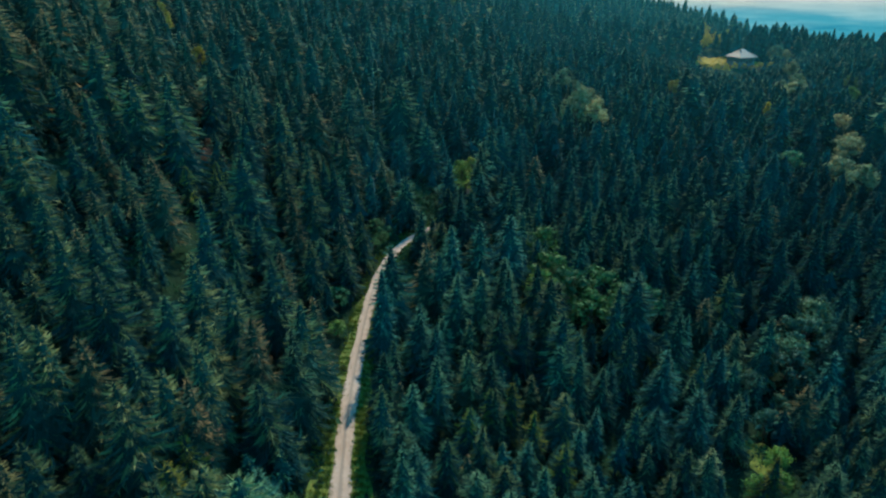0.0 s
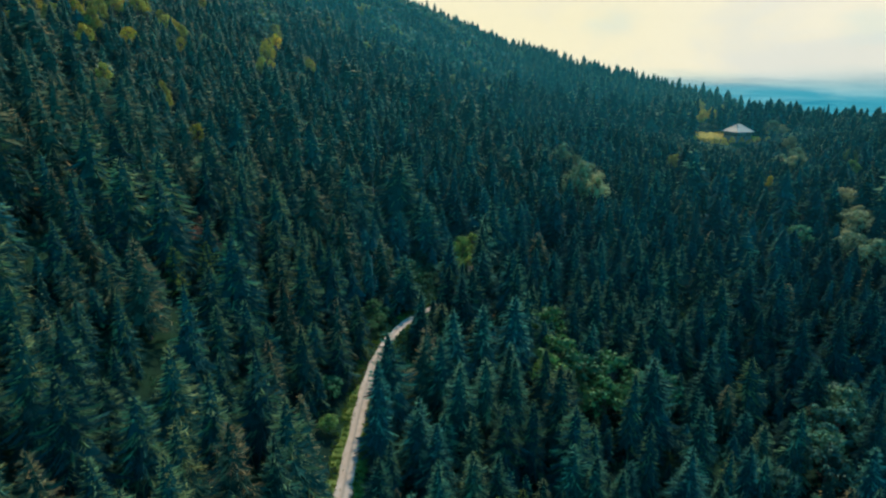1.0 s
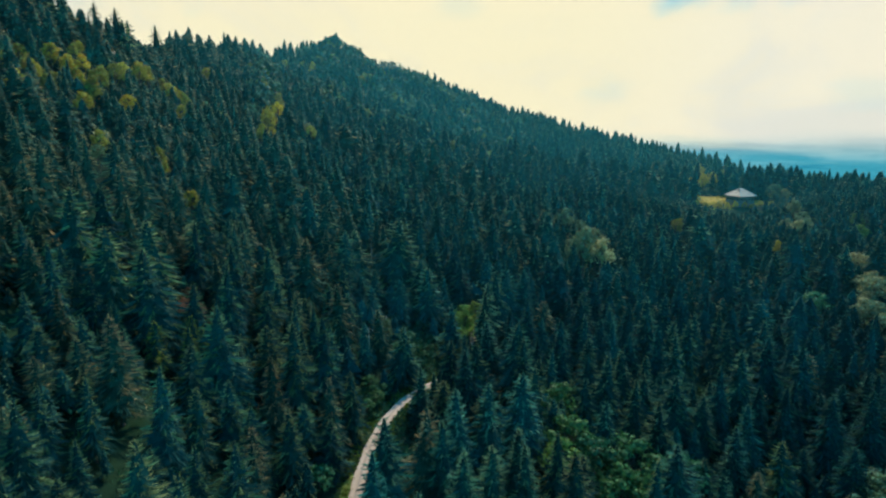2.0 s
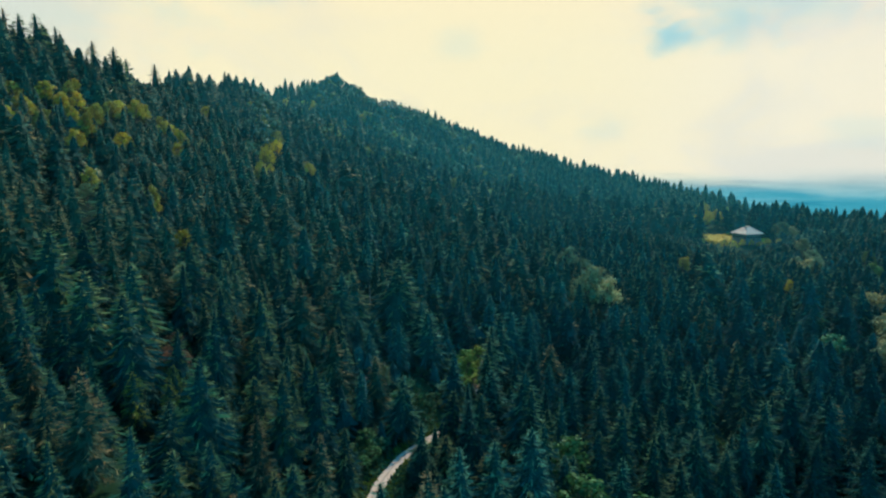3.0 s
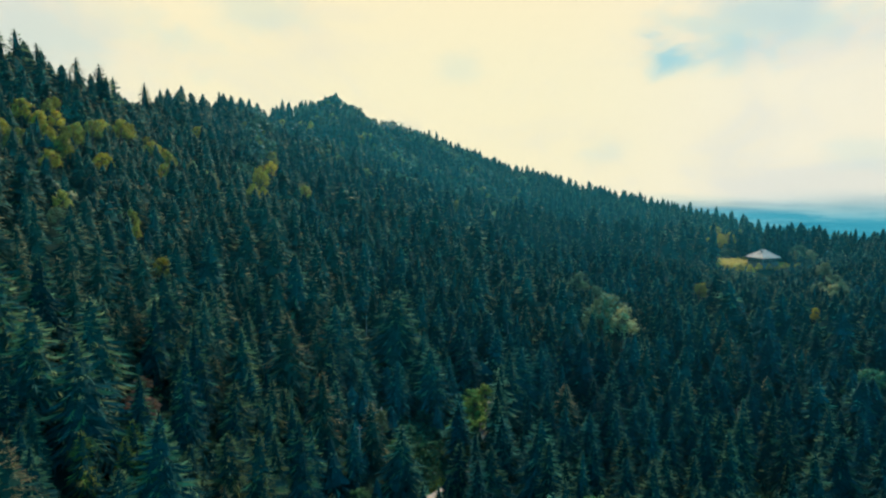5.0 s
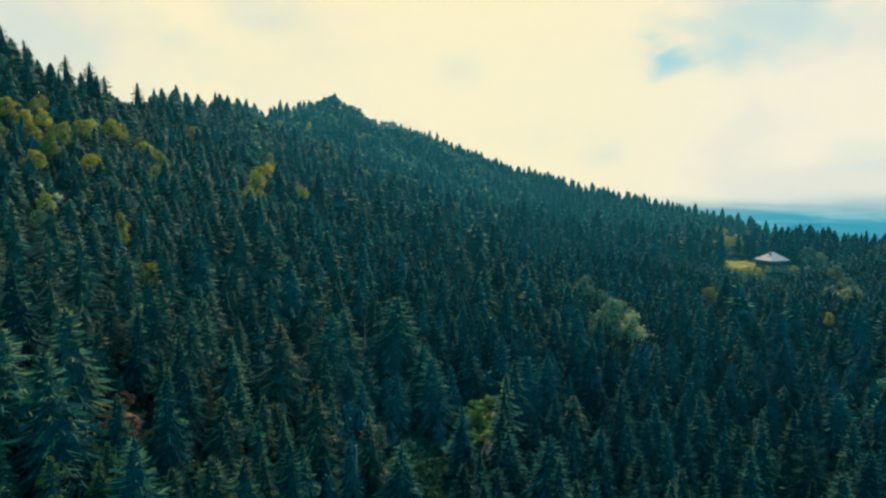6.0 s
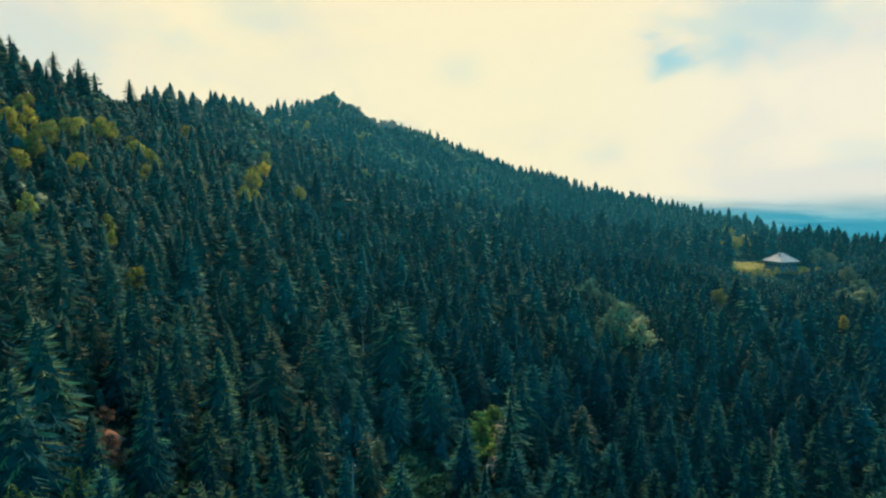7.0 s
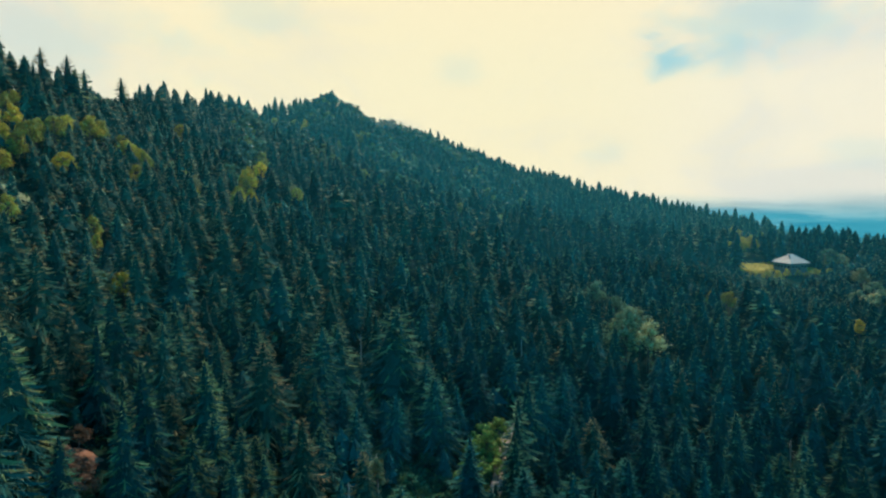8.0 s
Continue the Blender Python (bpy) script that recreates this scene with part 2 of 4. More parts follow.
def smooth_line(points, step):
    """Points every step metres along a curve through the given ones."""
    out = []
    for i in range(len(points) - 1):
        p = [points[max(0, min(len(points) - 1, i + k))] for k in (-1, 0, 1, 2)]
        count = max(1, int(np.hypot(*(p[2] - p[1])) / step))
        for s in np.arange(count) / count:
            out.append(0.5 * (2 * p[1] + (p[2] - p[0]) * s + (2 * p[0] - 5 * p[1] + 4 * p[2] - p[3]) * s * s + (3 * p[1] - p[0] - 3 * p[2] + p[3]) * s ** 3))
    return np.array(out + [points[-1]])


LINE = smooth_line(ROAD, 1.5)


def slope(x, y):
    u, v = np.clip(x, -330, 330) / 200, np.clip(y, -60, 620) / 200 - 1.25
    terms = [u ** i * v ** j for i in range(4) for j in range(4 - i)]
    return 70 + sum(k * t for k, t in zip(SLOPE, terms))


def hill(x, y):
    x, y = np.asarray(x, float), np.asarray(y, float)
    r = np.maximum(np.hypot(x, y - 60), 1.0)
    bearing = np.degrees(np.arctan2(x, y - 60))
    far, top = np.interp(bearing, RIDGE[:, 0], RIDGE[:, 1]), np.interp(bearing, RIDGE[:, 0], RIDGE[:, 2])
    k = np.minimum(1, far / r)
    lift = top - slope(x / r * far, 60 + (y - 60) / r * far)
    z = slope(x * k, 60 + (y - 60) * k) + lift * np.clip((r * k / far - 0.55) / 0.45, 0, 1) ** 2
    past = np.maximum(r - far, 0)
    return np.maximum(z - past * 0.42 * past / (past + 25), -420 - past * 0.01)


def road_distance(x, y):
    x, y = np.asarray(x, float), np.asarray(y, float)
    flat = np.stack([x.ravel(), y.ravel()], 1)
    out, near = np.full(len(flat), 999.0), np.zeros(len(flat), int)
    ok = np.where((np.abs(flat[:, 0]) < 60) & (flat[:, 1] > 0) & (flat[:, 1] < 280))[0]
    for part_of in np.array_split(ok, max(1, len(ok) // 4000)):
        if len(part_of):
            d = np.hypot(flat[part_of, None, 0] - LINE[None, :, 0], flat[part_of, None, 1] - LINE[None, :, 1])
            out[part_of], near[part_of] = d.min(1), d.argmin(1)
    return out.reshape(x.shape), near.reshape(x.shape)


LINE_Z = hill(LINE[:, 0], LINE[:, 1])


def ground_z(x, y):
    """Height of the ground: the hill, cut level along the road, a little rough elsewhere."""
    x, y = np.asarray(x, float), np.asarray(y, float)
    z = hill(x, y)
    rough = 0.5 * np.sin(x * 0.31 + 1.7 * np.sin(y * 0.13)) + 0.4 * np.sin(y * 0.27 + 1.3 * np.sin(x * 0.17)) + 0.9 * np.sin(x * 0.07 + y * 0.05)
    d, i = road_distance(x, y)
    s = np.clip((d - 2.3) / 6.0, 0, 1)
    s = s * s * (3 - 2 * s)
    return LINE_Z[i] * (1 - s) + (z + rough * np.clip(d / 12, 0, 1)) * s


def mesh_of(name, verts, faces, mats, face_mat=None, tint=None, smooth=False, tint_name="tint"):
    """A mesh from arrays: faces is an (n, 3) or (n, 4) array."""
    me = bpy.data.meshes.new(name)
    verts, faces = np.asarray(verts, np.float32), np.asarray(faces, np.int32)
    n, k = faces.shape
    me.vertices.add(len(verts))
    me.vertices.foreach_set("co", verts.ravel())
    me.loops.add(n * k)
    me.loops.foreach_set("vertex_index", faces.ravel())
    me.polygons.add(n)
    me.polygons.foreach_set("loop_start", np.arange(0, n * k, k, dtype=np.int32))
    me.polygons.foreach_set("loop_total", np.full(n, k, np.int32))
    for m in mats:
        me.materials.append(m)
    if face_mat is not None:
        me.polygons.foreach_set("material_index", np.asarray(face_mat, np.int32))
    me.polygons.foreach_set("use_smooth", np.full(n, smooth))
    if tint is not None:
        me.attributes.new(tint_name, "FLOAT", "POINT").data.foreach_set("value", np.asarray(tint, np.float32))
    me.update(calc_edges=True)
    return me


def grid_faces(rows, cols):
    a = np.arange(rows * cols).reshape(rows, cols)
    return np.stack([a[:-1, :-1], a[:-1, 1:], a[1:, 1:], a[1:, :-1]], -1).reshape(-1, 4)


def spaced(spans):
    return np.concatenate([np.arange(a, b, s) for a, b, s in spans])


def build_ground():
    xs = spaced(((-4700, -1000, 370), (-1000, -400, 60), (-400, -48, 8), (-48, 40, 1.8), (40, 420, 8), (420, 1000, 60), (1000, 4800, 380)))
    ys = spaced(((-4700, -1000, 370), (-1000, -120, 60), (-120, 40, 6), (40, 245, 2.4), (245, 680, 8), (680, 1000, 40), (1000, 4800, 380)))
    gx, gy = np.meshgrid(xs, ys)
    verts = np.stack([gx, gy, ground_z(gx, gy)], -1).reshape(-1, 3)
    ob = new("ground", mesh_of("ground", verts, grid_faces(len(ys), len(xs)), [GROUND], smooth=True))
    tagged(ob, "forest floor on a mountain slope, coloured dark for the shade between trees", "ground", kind="structure")


def ribbon(name, line, half, lift, mat, label, category, across=9, bed=True):
    """A strip along a line; bed gives it wheel ruts and a raised middle."""
    tangent = np.gradient(line, axis=0)
    tangent /= np.hypot(tangent[:, 0], tangent[:, 1])[:, None]
    side = np.stack([tangent[:, 1], -tangent[:, 0]], 1)
    s = np.linspace(-1, 1, across)
    wobble = 1 + 0.10 * np.sin(np.arange(len(line)) * 0.9) + 0.06 * np.sin(np.arange(len(line)) * 0.37 + 2)
    pts = line[:, None, :] + side[:, None, :] * (s[None, :, None] * (half * wobble * np.interp(line[:, 1], (58, 82, 125), (1.0 if bed else 1.45, 1.0, 0.82)))[:, None, None])
    z = ground_z(pts[..., 0], pts[..., 1]) + lift
    if bed:
        z = z + 0.06 * np.cos(s * math.pi * 2.0)[None, :] - 0.12 * (np.abs(s) > 0.95)[None, :]
    verts = np.concatenate([pts, z[..., None]], -1).reshape(-1, 3)
    me = mesh_of(name, verts, grid_faces(len(line), across), [mat], smooth=True, tint=np.tile(s, len(line)), tint_name="across")
    return tagged(new(name, me), label, category, kind="structure")


build_ground()
ribbon("verge", LINE[:122], 3.6, 0.05, VERGE, "sunlit grass verge along the forest track", "verge", across=7, bed=False)
ribbon("road", LINE, 1.62, 0.14, GRAVEL, "pale gravel forest track with two worn wheel ruts", "road")

# ---------------------------------------------------------------- trees


def part(name, me, parent, label="", at=None):
    ob = new(name, me)
    ob.parent = parent
    if at is not None:
        ob.matrix_basis = at
    if label:
        tagged(ob, label)
    return ob


class Shape:
    """Collects triangles, each with a material number."""

    def __init__(self):
        self.v, self.f, self.m = [], [], []

    def tri(self, a, b, c, m=0):
        i = len(self.v)
        self.v += [a, b, c]
        self.f.append((i, i + 1, i + 2))
        self.m.append(m)

    def strip(self, lower, upper, m=0, close=True):
        """Triangles between two rings of as many points."""
        i, n = len(self.v), len(lower)
        self.v += list(lower) + list(upper)
        for k in range(n if close else n - 1):
            j = (k + 1) % n
            self.f += [(i + k, i + j, i + n + j), (i + k, i + n + j, i + n + k)]
            self.m += [m, m]

    def arrays(self):
        return np.array(self.v, float).reshape(-1, 3), np.array(self.f, int).reshape(-1, 3), np.array(self.m, int)


def ring(centre, radius, n, turn=0.0):
    return [(centre[0] + radius * math.cos(turn + 2 * math.pi * k / n), centre[1] + radius * math.sin(turn + 2 * math.pi * k / n), centre[2]) for k in range(n)]


def stem(shape, points, radii, n=6, m=0):
    for i in range(len(points) - 1):
        shape.strip(ring(points[i], radii[i], n), ring(points[i + 1], radii[i + 1], n), m)


def crown_reach(h, wide, low):
    """Half width of a crown at a share of the tree's height: broad crowns are blunter than narrow ones."""
    return wide * (1 - h) ** (0.92 - 0.045 * wide) * (0.55 + 0.45 * min(1.0, (h - low) * 6 + 0.3)) + 0.12


def bough(s, rng, axis, a, z0, length, h, pairs, width, fresh, hang):
    """The outer part of a bough: a narrow spray that droops and lifts at its tip, with side twigs swept forward."""
    out, side, up = np.array((math.cos(a), math.sin(a), 0.0)), np.array((-math.sin(a), math.cos(a), 0.0)), np.array((0.0, 0.0, 1.0))
    rise = 0.70 * (h - 0.70) - hang + rng.uniform(-0.14, 0.12)
    droop = 0.46 * (1.15 - h) * rng.uniform(0.6, 1.3)
    bend = rng.uniform(-0.16, 0.16)
    fine = 0.017 if pairs > 3 else 0.027 if pairs > 1 else 0.034
    fresh = 0.88 if rng.random() < fresh else 0.06          # a bough mostly takes the sunlit tip colour or stays dark

    def along(q):
        return axis + out * (length * q) + side * (bend * length * q * q) + up * (z0 + length * (rise * q - droop * q * q + 0.55 * max(0.0, q - 0.7)))
    for k in range(pairs):
        q = 0.52 - 0.2 * h + (0.40 + 0.2 * h) * (k + rng.uniform(0.0, 0.7)) / pairs
        for sign in (-1, 1):
            twig = length * (0.42 - 0.30 * q) * rng.uniform(0.6, 1.3) + 0.10
            tip = along(min(1.08, q + rng.uniform(0.12, 0.26))) + side * (sign * twig) - up * (twig * rng.uniform(-0.10, 0.60))
            s.tri(along(q - fine), along(q + fine), tip, 1 if rng.random() < fresh else 0)
    base, tip, mid = along(0.46 - 0.3 * h), along(1.06), rng.uniform(0.60, 0.76)
    for sign in (-1, 1):
        edge = along(mid) + side * (sign * (width * length * rng.uniform(0.7, 1.3) + 0.03)) - up * (width * length * rng.uniform(0.3, 1.0))
        s.tri(base, edge, tip, 1 if rng.random() < fresh else 0)


def spruce_crown(rng, whorls, per, pairs, wide, low, width, core=0.72, sides=8, levels=9, bare=0.06, hang=0.0):
    """Crown of a spruce 20 m high: loose whorls of boughs round a dense, uneven heart of needles; a second, paler
    material paints sunlit tips, more of them towards the top.
    """
    s = Shape()
    swing = [(rng.uniform(0, 6.283), rng.uniform(0.5, 1.6), rng.uniform(0.05, 0.15)) for _ in range(3)]
    tilt = (rng.uniform(-0.35, 0.35), rng.uniform(-0.35, 0.35))

    def lobe(a, h):
        return 1 + sum(g * math.sin((i + 1) * a + p + q * 9 * h) for i, (p, q, g) in enumerate(swing))
    for i in range(levels):             # overlapping skirts with toothed rims
        h0 = low + (0.93 - low) * i / levels
        h1 = min(0.985, h0 + 1.7 * (0.95 - low) / levels)
        rim, top, turn = [], [], rng.uniform(0, 6.283)
        for k in range(sides):
            a = turn + 6.283 * (k + rng.uniform(-0.25, 0.25)) / sides
            r0 = crown_reach(h0, wide, low) * core * (1.10 - (0.55 if core < 0.75 else 0.22) * h0) * lobe(a, h0) * (rng.uniform(0.92, 1.12) if k % 2 else rng.uniform(0.60, 0.80)) * (0.75 if i == 0 else 1.0)
            r1 = crown_reach(h1, wide, low) * core * 0.4
            rim.append((tilt[0] * h0 * h0 + r0 * math.cos(a), tilt[1] * h0 * h0 + r0 * math.sin(a), 20 * h0 - (0.16 if k % 2 else -0.10) * r0 + rng.uniform(-0.3, 0.3)))
            top.append((tilt[0] * h1 * h1 + r1 * math.cos(a), tilt[1] * h1 * h1 + r1 * math.sin(a), 20 * h1))
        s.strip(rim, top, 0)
    for w in range(whorls):
        f = (w + rng.uniform(0.25, 0.75)) / whorls
        h = low + (0.975 - low) * f ** 0.95
        reach = crown_reach(h, wide, low) * rng.uniform(0.90, 1.08)
        turn = rng.uniform(0, 6.283)
        count = max(5, int(per * (0.70 + 0.55 * (1 - h)) + 0.5))
        axis = np.array((tilt[0] * h * h, tilt[1] * h * h, 0.0))
        for b in range(count):
            if rng.random() < bare:
                continue
            a = turn + 6.283 * (b + rng.uniform(-0.32, 0.32)) / count
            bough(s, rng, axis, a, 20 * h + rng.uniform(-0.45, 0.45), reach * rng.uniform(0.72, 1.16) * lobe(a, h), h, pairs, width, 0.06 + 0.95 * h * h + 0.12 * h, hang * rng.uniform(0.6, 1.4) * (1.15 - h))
    for k in range(7):          # leader and its topmost shoots
        a, l = rng.uniform(0, 6.283), rng.uniform(0.3, 0.9) if k else 0.0
        s.tri((tilt[0] - 0.12 * math.sin(a), tilt[1] + 0.12 * math.cos(a), 18.4 + 0.12 * k), (tilt[0] + 0.12 * math.sin(a), tilt[1] - 0.12 * math.cos(a), 18.4 + 0.12 * k), (tilt[0] + l * math.cos(a), tilt[1] + l * math.sin(a), 20.4 - 1.0 * l), 1)
    return s.arrays()


def spruce_trunk(rng):
    s = Shape()
    bend = rng.uniform(-0.12, 0.12)
    stem(s, [(0, 0, -0.6), (0.02, 0, 0.3), (bend, 0.03, 5), (bend * 0.6, 0.05, 11), (0, 0, 19.2)], [0.36, 0.27, 0.22, 0.14, 0.03], 7)
    for k in range(10):          # dead stubs under the crown
        a, h, l = rng.uniform(0, 6.28), rng.uniform(1.2, 4.5), rng.uniform(0.4, 1.1)
        o = np.array((math.cos(a), math.sin(a), 0.0))
        base = np.array((0, 0, h))
        s.tri(base + o * 0.15 + (0, 0, 0.05), base + o * 0.15 - (0, 0, 0.05), base + o * l - (0, 0, 0.15), 0)
    return s.arrays()


rng = random.Random(11)
NEAR = [spruce_crown(rng, 24, 12.5, 5, w, 0.12, 0.045) for w in (4.9, 5.6, 4.6, 6.0, 5.3, 4.3)]
MIDDLE = [spruce_crown(rng, 22, 12.0, 3, w, 0.12, 0.05, hang=0.25) for w in (5.2, 5.9, 4.8, 6.3, 4.5, 5.5)]
FAR = [spruce_crown(rng, 18, 10.0, 1, w, 0.16, 0.08, 0.78, 8, 8, hang=0.35) for w in (4.7, 5.3, 4.3, 5.7, 4.0, 5.0)]
FARTHEST = [spruce_crown(rng, 12, 8.0, 0, w, 0.20, 0.13, 0.82, 6, 7, hang=0.35) for w in (4.9, 5.5, 4.5, 5.9, 4.2, 5.2)]
YOUNG = [spruce_crown(rng, 6, 6.0, 0, w, 0.04, 0.16, 0.80, 6, 4) for w in (6.8, 7.6, 6.2, 8.2, 6.0, 7.2)]
RAGGED = [spruce_crown(rng, 18, 9.0, 3, w, 0.18, 0.10, 0.50, 8, 9, 0.20) for w in (5.2, 6.0)]
TRUNKS = [spruce_trunk(rng) for _ in range(3)]
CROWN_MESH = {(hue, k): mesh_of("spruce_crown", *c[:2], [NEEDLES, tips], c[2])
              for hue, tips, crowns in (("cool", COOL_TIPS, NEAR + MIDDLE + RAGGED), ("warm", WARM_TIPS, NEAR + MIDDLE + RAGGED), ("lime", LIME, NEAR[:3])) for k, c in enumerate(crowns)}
TRUNK_MESH = [mesh_of("spruce_trunk", *c[:2], [BARK], smooth=True) for c in TRUNKS]


def spruce(x, y, height, wide, turn, kind, label, hue=""):
    """One spruce as a thing of its own."""
    tree = new("spruce_tree")
    z = float(ground_z(x, y))
    k = height / 20
    tree.matrix_basis = pose(x, y, z, 0, 0, turn)
    room = float(road_distance(x, y)[0]) - 0.9
    wide = max(0.35, min(wide, room / (k * 5.0))) if y < 160 else wide
    size = Matrix.Diagonal((k * wide, k * wide, k, 1))
    part("trunk", TRUNK_MESH[kind % 3], tree, at=size)
    hue = hue or ("warm" if math.sin(x * 3.1 + y * 1.7) + (0.75 if x < -15 else -0.75) > 0 or x < -28 else "cool")      # warm sunlit tone put into the tips west of the track
    part("crown", CROWN_MESH[hue, kind], tree, at=size)
    return tagged(tree, label, "spruce tree", "single spruces")


# trees that can be told apart: x, y and height
STAND_WEST = ((-44.0, 48.4, 21), (-51.5, 64.7, 21), (-47.2, 65.2, 20), (-49.8, 76.7, 21), (-39.3, 58.8, 20), (-36.9, 64.6, 19), (-33.9, 64.4, 19), (-41.7, 89.2, 21), (-35.2, 86.8, 20),
              (-30.5, 94.3, 21), (-28.8, 77.3, 21), (-28.9, 53.9, 17), (-24.1, 86.3, 21), (-52.8, 61.9, 21), (-23.5, 78.7, 21), (-22.6, 91.0, 20), (-23.4, 56.6, 15))
STAND_MIDDLE = ((-10.6, 113.1, 22), (-3.8, 122.8, 20), (-0.6, 120.9, 19), (2.9, 114.4, 18), (8.6, 116.5, 19), (11.6, 105.4, 18), (-4.6, 103.7, 16), (-9.4, 95.7, 12), (-1.6, 97.8, 16),
                (-5.2, 83.6, 13), (5.0, 94.5, 14), (9.2, 96.0, 14), (9.5, 86.4, 14), (6.5, 77.6, 13), (5.1, 82.7, 12), (-6.5, 73.1, 14), (0.7, 73.8, 12), (-4.1, 70.7, 13), (1.5, 160.5, 17), (5.0, 166.5, 12), (5.4, 173.5, 13), (5.6, 178.5, 10), (7.0, 184.0, 8), (11.0, 183.0, 19), (2.0, 186.5, 17), (12.0, 190.5, 20), (13.5, 200.0, 20), (12.0, 176.0, 18), (-5.6, 146.5, 15), (-3.0, 152.5, 11), (-0.6, 157.5, 10))
STAND_EAST = ((16.8, 107.0, 18), (23.4, 99.2, 15), (26.9, 97.5, 15), (31.5, 96.9, 14), (22.3, 89.2, 14), (35.8, 87.6, 14), (39.8, 88.0, 14), (48.8, 91.1, 15), (57.3, 93.2, 15), (64.3, 138.0, 20),
              (72.9, 134.2, 19), (45.3, 122.1, 22), (44.9, 100.7, 17), (95.9, 122.9, 18), (24.2, 73.1, 12), (30.2, 72.9, 12), (37.9, 74.8, 12), (42.2, 79.4, 13), (74.1, 98.6, 15), (79.1, 98.6, 15), (24.5, 83.5, 11), (20.4, 80.3, 10), (17.6, 96.8, 10), (28.4, 88.6, 11))
STAND_RIDGE = ((-182, 282, 25), (-178, 285, 23), (-173, 288, 24), (-168, 293, 21), (-159, 304, 19.5), (-161, 302, 13), (-154.5, 313, 19), (-152.5, 314.5, 17.5), (-156, 327, 16.5), (-157, 345, 7), (-157, 358, 17), (-155, 360, 10))
STAND_LIME = ((-33.7, 60.9, 13), (-34.1, 56.3, 13), (-30.2, 57.5, 13), (5.2, 96.2, 13), (12.6, 89.7, 13), (8.7, 87.4, 13), (4.4, 82, 13), (16.1, 84.3, 13), (20.5, 77.4, 13), (58.1, 79.4, 13), (-55.5, 140.6, 12), (-54.7, 136.7, 12), (-59.9, 134.1, 12), (-52.2, 138.4, 12))
# broadleaved trees and bushes: x, y and height
GREEN_TREES = ((28.5, 140.9, 15), (32, 134.2, 15), (40, 134.9, 15), (45.9, 131.4, 14), (36.1, 126.4, 13), (50.5, 134, 13), (25, 134, 13), (28.5, 157.3, 16), (136.4, 233.9, 11), (143.1, 238, 11), (-26.5, 58, 8), (-21.5, 61, 7), (223, 335, 9), (216, 321, 9))
FRESH = ((10.5, 214, 7.2), (9.8, 208.5, 5.76), (2.2, 199.5, 4.32), (6.8, 206.2, 7.92), (3.5, 203.5, 5.76), (6.2, 211.5, 7.2), (8.2, 204, 5.04), (4.6, 208, 5.04), (1.5, 204.5, 4.32), (5.2, 199, 4.18), (9, 200, 4.32), (57.6, 81.1, 6.4), (65.7, 89.8, 6.4), (63, 84, 4.8))
GREEN_BUSHES = ((-24, 118, 5), (-22.4, 108, 4), (-17.2, 152, 3.5), (-18.8, 147.5, 4), (-15.5, 157, 3.2), (-19, 156, 4), (-9.5, 171, 3), (-13.5, 176, 3.6), (-6, 179, 2.6), (-10.5, 186.5, 3.4), (-4.5, 191, 3.4), (-8, 197, 4), (0.7, 193.5, 5), (3, 187, 4.5),
                (-3, 186, 3.2))
GREEN = GREEN_TREES + GREEN_BUSHES
DULL = ((216, 405, 12), (67.7, 98.8, 6.75), (88.4, 124.5, 13), (94, 131, 12), (83, 119, 12), (80, 113.6, 11), (74, 106, 6.75), (71, 112, 8), (99, 137, 11))
YELLOW_WEST = ((-118, 224, 11), (-150, 229, 9), (-151, 235, 9), (-143, 239, 11), (-132, 241, 11), (-161, 244, 9), (-155, 245, 9), (-134, 245, 9), (-152, 246, 11), (-146, 248, 9), (-161, 252, 12), (-136, 252, 11), (-135, 254, 13), (-140, 255, 10),
               (-143, 257, 9), (-147, 259, 12), (-155, 262, 12), (-126, 262, 11), (-140, 263, 11), (-137, 263, 13), (-151, 266, 9), (-148, 271, 11), (-141, 271, 10), (-154, 276, 9), (-144, 277, 9), (-139, 278, 12), (-155, 282, 9), (-140, 286, 12),
               (-118, 292, 11), (-139, 299, 12), (-141, 304, 12), (-139, 308, 13))
YELLOW_WEST_B = ((-131, 309, 12), (-124, 310, 12), (-128, 315, 11), (-144, 315, 9), (-132, 317, 9), (-138, 320, 9), (-137, 375, 11), (-120, 434, 11), (-121, 440, 12), (-122, 446, 9), (-116, 472, 11))
YELLOW_SUMMIT = ((-86, 219, 10), (-102, 236, 9), (-107, 243, 10), (-93, 299, 9), (-106, 311, 9), (-112, 318, 11), (-93, 324, 10), (-92, 328, 12), (-93, 329, 12), (-96, 338, 11), (-91, 343, 9), (-93, 345, 10), (-96, 348, 12), (-96, 356, 13),
                 (-99, 358, 12), (-76, 363, 10), (-105, 368, 9), (-101, 369, 13), (-98, 378, 13), (-104, 389, 9), (-100, 390, 13), (-103, 394, 12), (-103, 398, 9), (-74, 475, 10), (-97, 479, 12), (-106, 486, 11), (-99, 488, 10), (-63, 492, 12),
                 (-62, 496, 10), (-56, 503, 10), (-69, 504, 10), (-63, 507, 10))
YELLOW_SUMMIT_B = ((-51, 537, 10),)
